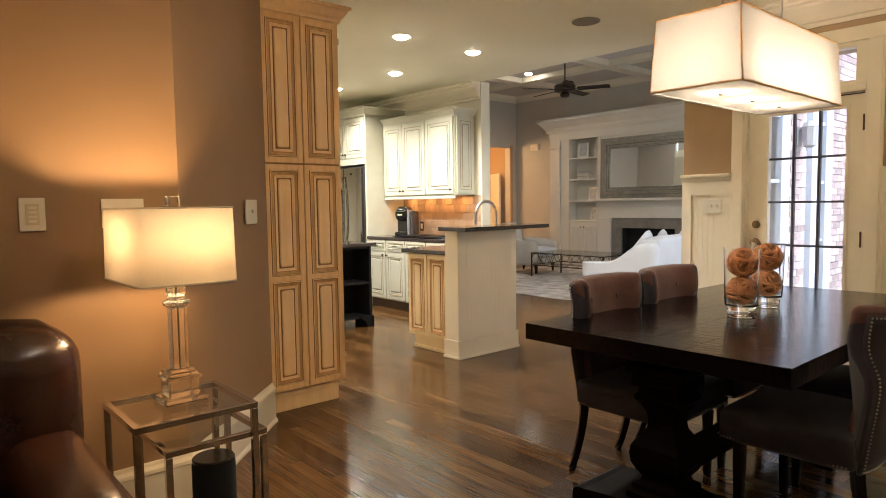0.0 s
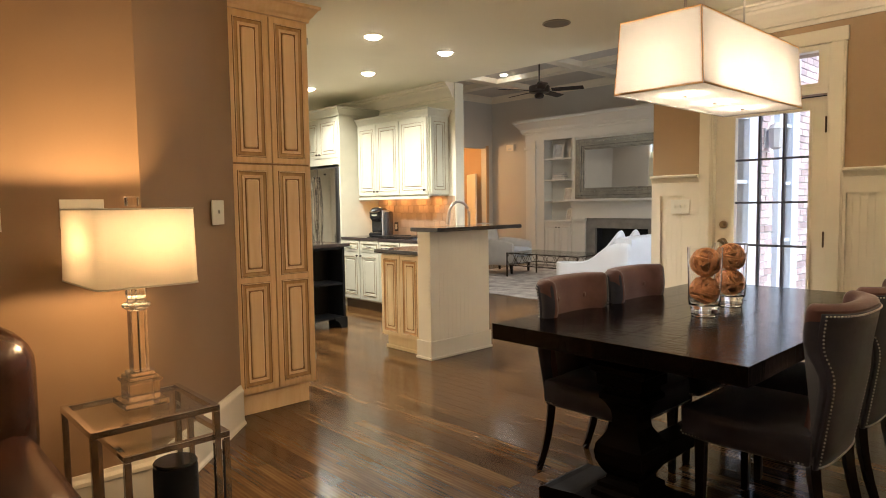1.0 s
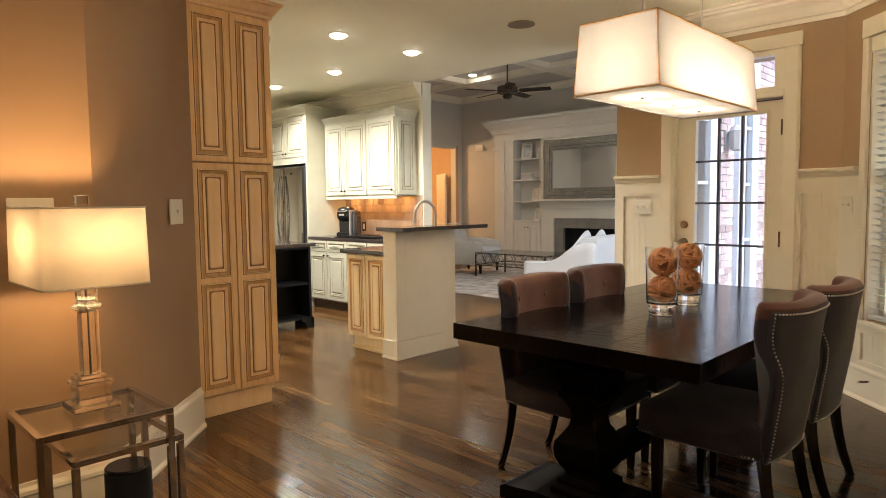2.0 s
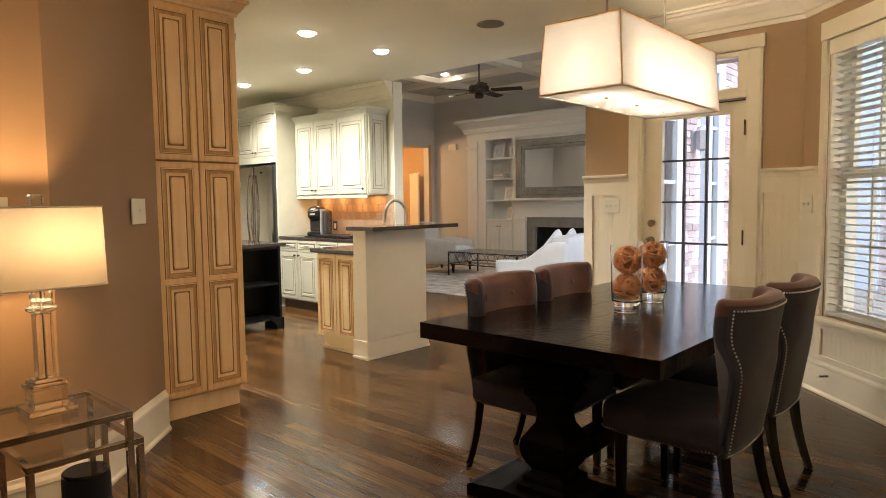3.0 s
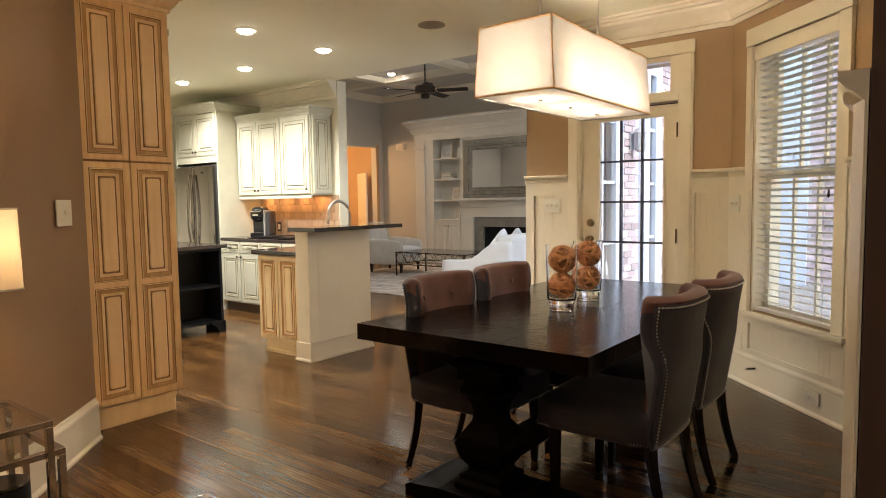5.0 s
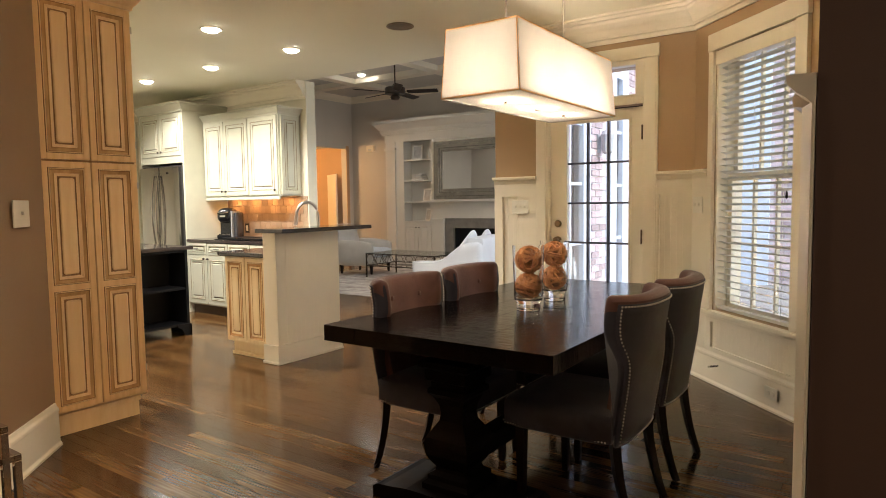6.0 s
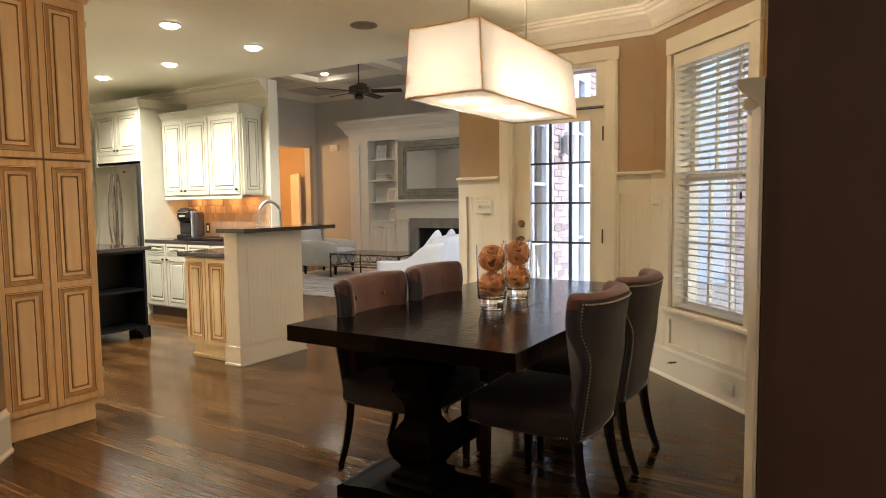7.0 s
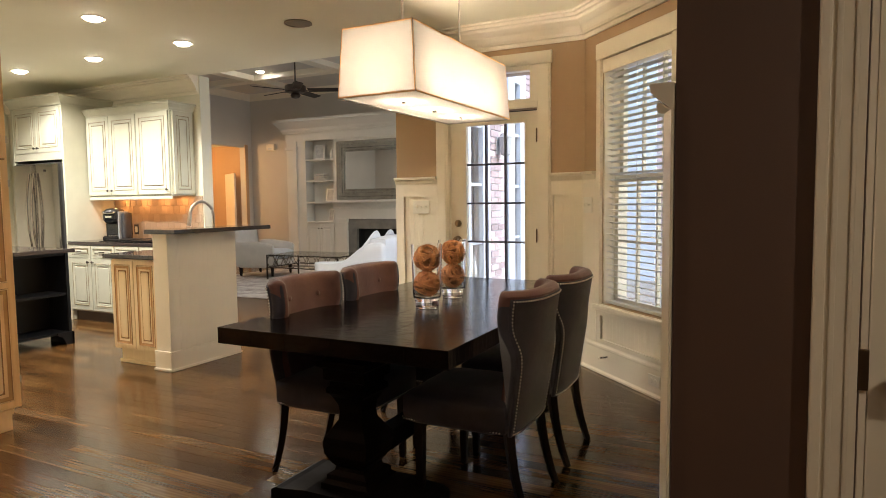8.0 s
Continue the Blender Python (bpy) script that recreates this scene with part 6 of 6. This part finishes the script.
while z < 4.2:
    y = 5.5 + (row % 2) * (BL + MJ) / 2
    while y < 11.7:
        if not (5.98 < y < 6.78 or 7.28 < y < 7.96 or 8.8 < y < 10.0) or not 0.1 < z < 2.95:
            if 6.7 < y < 8.4 and 0.2 < z < 2.6 and count < 300:
                o = new("brick", bme)
                o.parent = ob
                o.location = (EX - 0.002 + random.uniform(-0.002, 0.002), y, z)
                count += 1
            else:
                box(joined, EX - 0.011, EX + 0.008, y - BL / 2, y + BL / 2, z - BH / 2, z + BH / 2)
        y += BL + MJ
    z += BH + MJ
    row += 1
o = part("brickwork", joined, M_BRICK_J, ob)
o["kind"] = "stuff"
verts, faces = [], []
z, row = -0.2, 0
while z < 5.9:
    x = -1.5 + (row % 2) * (BL + MJ) / 2
    while x < 5.9:
        k = len(verts)
        for dy in (12.985, 13.0):
            verts += [(x - BL / 2, dy, z - BH / 2), (x + BL / 2, dy, z - BH / 2), (x + BL / 2, dy, z + BH / 2), (x - BL / 2, dy, z + BH / 2)]
        faces += [(k, k + 1, k + 2, k + 3), (k, k + 4, k + 5, k + 1), (k + 1, k + 5, k + 6, k + 2), (k + 2, k + 6, k + 7, k + 3), (k + 3, k + 7, k + 4, k)]
        x += BL + MJ
    z += BH + MJ
    row += 1
me = bpy.data.meshes.new("brickwork")
me.from_pydata(verts, [], faces)
me.materials.append(M_BRICK_J)
o = new("brickwork", me)
o.parent = far
o["kind"] = "stuff"

# stone tiles behind the worktop
TW, TH = 0.098, 0.098
tme = bpy.data.meshes.new("tile")
bm = B(-TW / 2 + 0.002, TW / 2 - 0.002, -0.004, 0.003, -TH / 2 + 0.002, TH / 2 - 0.002)
bmesh.ops.bevel(bm, geom=list(bm.edges), offset=0.003, segments=1, affect="EDGES")
bm.to_mesh(tme)
bm.free()
tme.materials.append(vary(M_TILE, "ShaderNodeObjectInfo", "Random", 0.88, 1.1))
for r in range(5):
    x = -6.80 + (r % 2) * TW / 2
    while x < -5.42:
        o = new("tile", tme)
        o.parent = bs
        o.location = (x, 5.398 + random.uniform(-0.001, 0.001), 0.966 + r * TH)
        x += TW

# floor boards
def oak_boards(name, node, socket):
    """Stained oak: long grain, arched figure and pores, shifted and toned board by board."""
    m = bpy.data.materials.new(name)
    m.use_nodes = True
    n, l = m.node_tree.nodes, m.node_tree.links
    b = n["Principled BSDF"]
    geo, info = n.new("ShaderNodeNewGeometry"), n.new(node)
    shift = n.new("ShaderNodeVectorMath")
    shift.operation = "MULTIPLY_ADD"
    shift.inputs[1].default_value = (37.0, 11.0, 53.0)
    l.new(info.outputs[socket], shift.inputs[0])
    l.new(geo.outputs["Position"], shift.inputs[2])

    def tex(kind, stretch, scale, detail):
        mp = n.new("ShaderNodeMapping")
        mp.inputs["Scale"].default_value = stretch
        l.new(shift.outputs[0], mp.inputs[0])
        t = n.new(kind)
        t.inputs["Scale"].default_value = scale
        t.inputs["Detail"].default_value = detail
        l.new(mp.outputs[0], t.inputs["Vector"])
        return t
    grain = tex("ShaderNodeTexNoise", (1.0, 9.0, 1.0), 3.0, 6)
    pores = tex("ShaderNodeTexNoise", (2.0, 30.0, 1.0), 5.0, 2)
    figure = tex("ShaderNodeTexWave", (0.35, 5.0, 1.0), 3.2, 2)
    figure.bands_direction = "Y"
    figure.inputs["Distortion"].default_value = 5.0
    blot = tex("ShaderNodeTexNoise", (1.0, 1.5, 1.0), 1.3, 3)

    def mul_add(a, k, c):
        q = n.new("ShaderNodeMath")
        q.operation = "MULTIPLY_ADD"
        l.new(a, q.inputs[0])
        q.inputs[1].default_value = k
        if isinstance(c, float):
            q.inputs[2].default_value = c
        else:
            l.new(c, q.inputs[2])
        return q.outputs[0]
    v = mul_add(grain.outputs[0], 0.56, -0.26)
    v = mul_add(figure.outputs["Fac"], 0.10, v)
    v = mul_add(pores.outputs[0], 0.10, v)
    v = mul_add(info.outputs[socket], 0.30, v)
    v = mul_add(blot.outputs[0], 0.32, v)
    ramp = n.new("ShaderNodeValToRGB")
    e = ramp.color_ramp.elements
    e[0].position, e[0].color = 0.17, (0.028, 0.0125, 0.0045, 1)
    e[1].position, e[1].color = 0.95, (0.245, 0.15, 0.058, 1)
    mid = e.new(0.5)
    mid.color = (0.102, 0.048, 0.0155, 1)
    l.new(v, ramp.inputs[0])
    l.new(ramp.outputs[0], b.inputs["Base Color"])
    l.new(mul_add(blot.outputs[0], 0.18, 0.09), b.inputs["Roughness"])
    b.inputs["Specular IOR Level"].default_value = 0.36
    bp = n.new("ShaderNodeBump")
    bp.inputs["Strength"].default_value, bp.inputs["Distance"].default_value = 0.05, 0.002
    l.new(v, bp.inputs["Height"])
    l.new(bp.outputs[0], b.inputs["Normal"])
    return m


M_PLANK = oak_boards("stained_oak", "ShaderNodeObjectInfo", "Random")
M_PLANK_J = oak_boards("stained_oak_field", "ShaderNodeNewGeometry", "Random Per Island")
PWID = 0.083
lengths = [0.75, 1.0, 1.25, 1.5]
pm = {}


def plank_data(l, z0=-0.004, c=0.0005):
    h = PWID / 2 - 0.0004
    v = []
    for dx, dy, z in [(0, h, z0), (c, h - c, 0.0)]:
        v += [(dx, -dy, z), (l - dx - 0.0006, -dy, z), (l - dx - 0.0006, dy, z), (dx, dy, z)]
    return v, [(0, 1, 5, 4), (1, 2, 6, 5), (2, 3, 7, 6), (3, 0, 4, 7), (4, 5, 6, 7)]


for l in lengths:
    me = bpy.data.meshes.new("floor_board")
    v, f = plank_data(l)
    me.from_pydata(v, [], f)
    me.materials.append(M_PLANK)
    pm[l] = me
verts, faces, count = [], [], 0
y = -4.1
while y < 11.9:
    x = -12.7 - random.uniform(0, 1.4)
    span = floor_span(y) or (0, 0)
    while x < span[1] - 0.02:
        l = random.choice(lengths)
        if x + l < span[0] + 0.02:
            x += l
            continue
        if x < span[0]:
            x, l = span[0], x + l - span[0]
        l = min(l, span[1] - x)
        if l in pm and -3.9 < x and 1.0 < y < 5.1 and count < 300:
            o = new("floor_board", pm[l])
            o.parent = FLOOR
            o.location = (x, y, 0)
            count += 1
        else:
            v, f = plank_data(l)
            k = len(verts)
            verts += [(a + x, b + y, c) for a, b, c in v]
            faces += [tuple(i + k for i in q) for q in f]
        x += l
    y += PWID
me = bpy.data.meshes.new("floor_boards")
me.from_pydata(verts, [], faces)
me.materials.append(M_PLANK_J)
o = new("floor_boards", me)
o.parent = FLOOR
o["kind"] = "stuff"
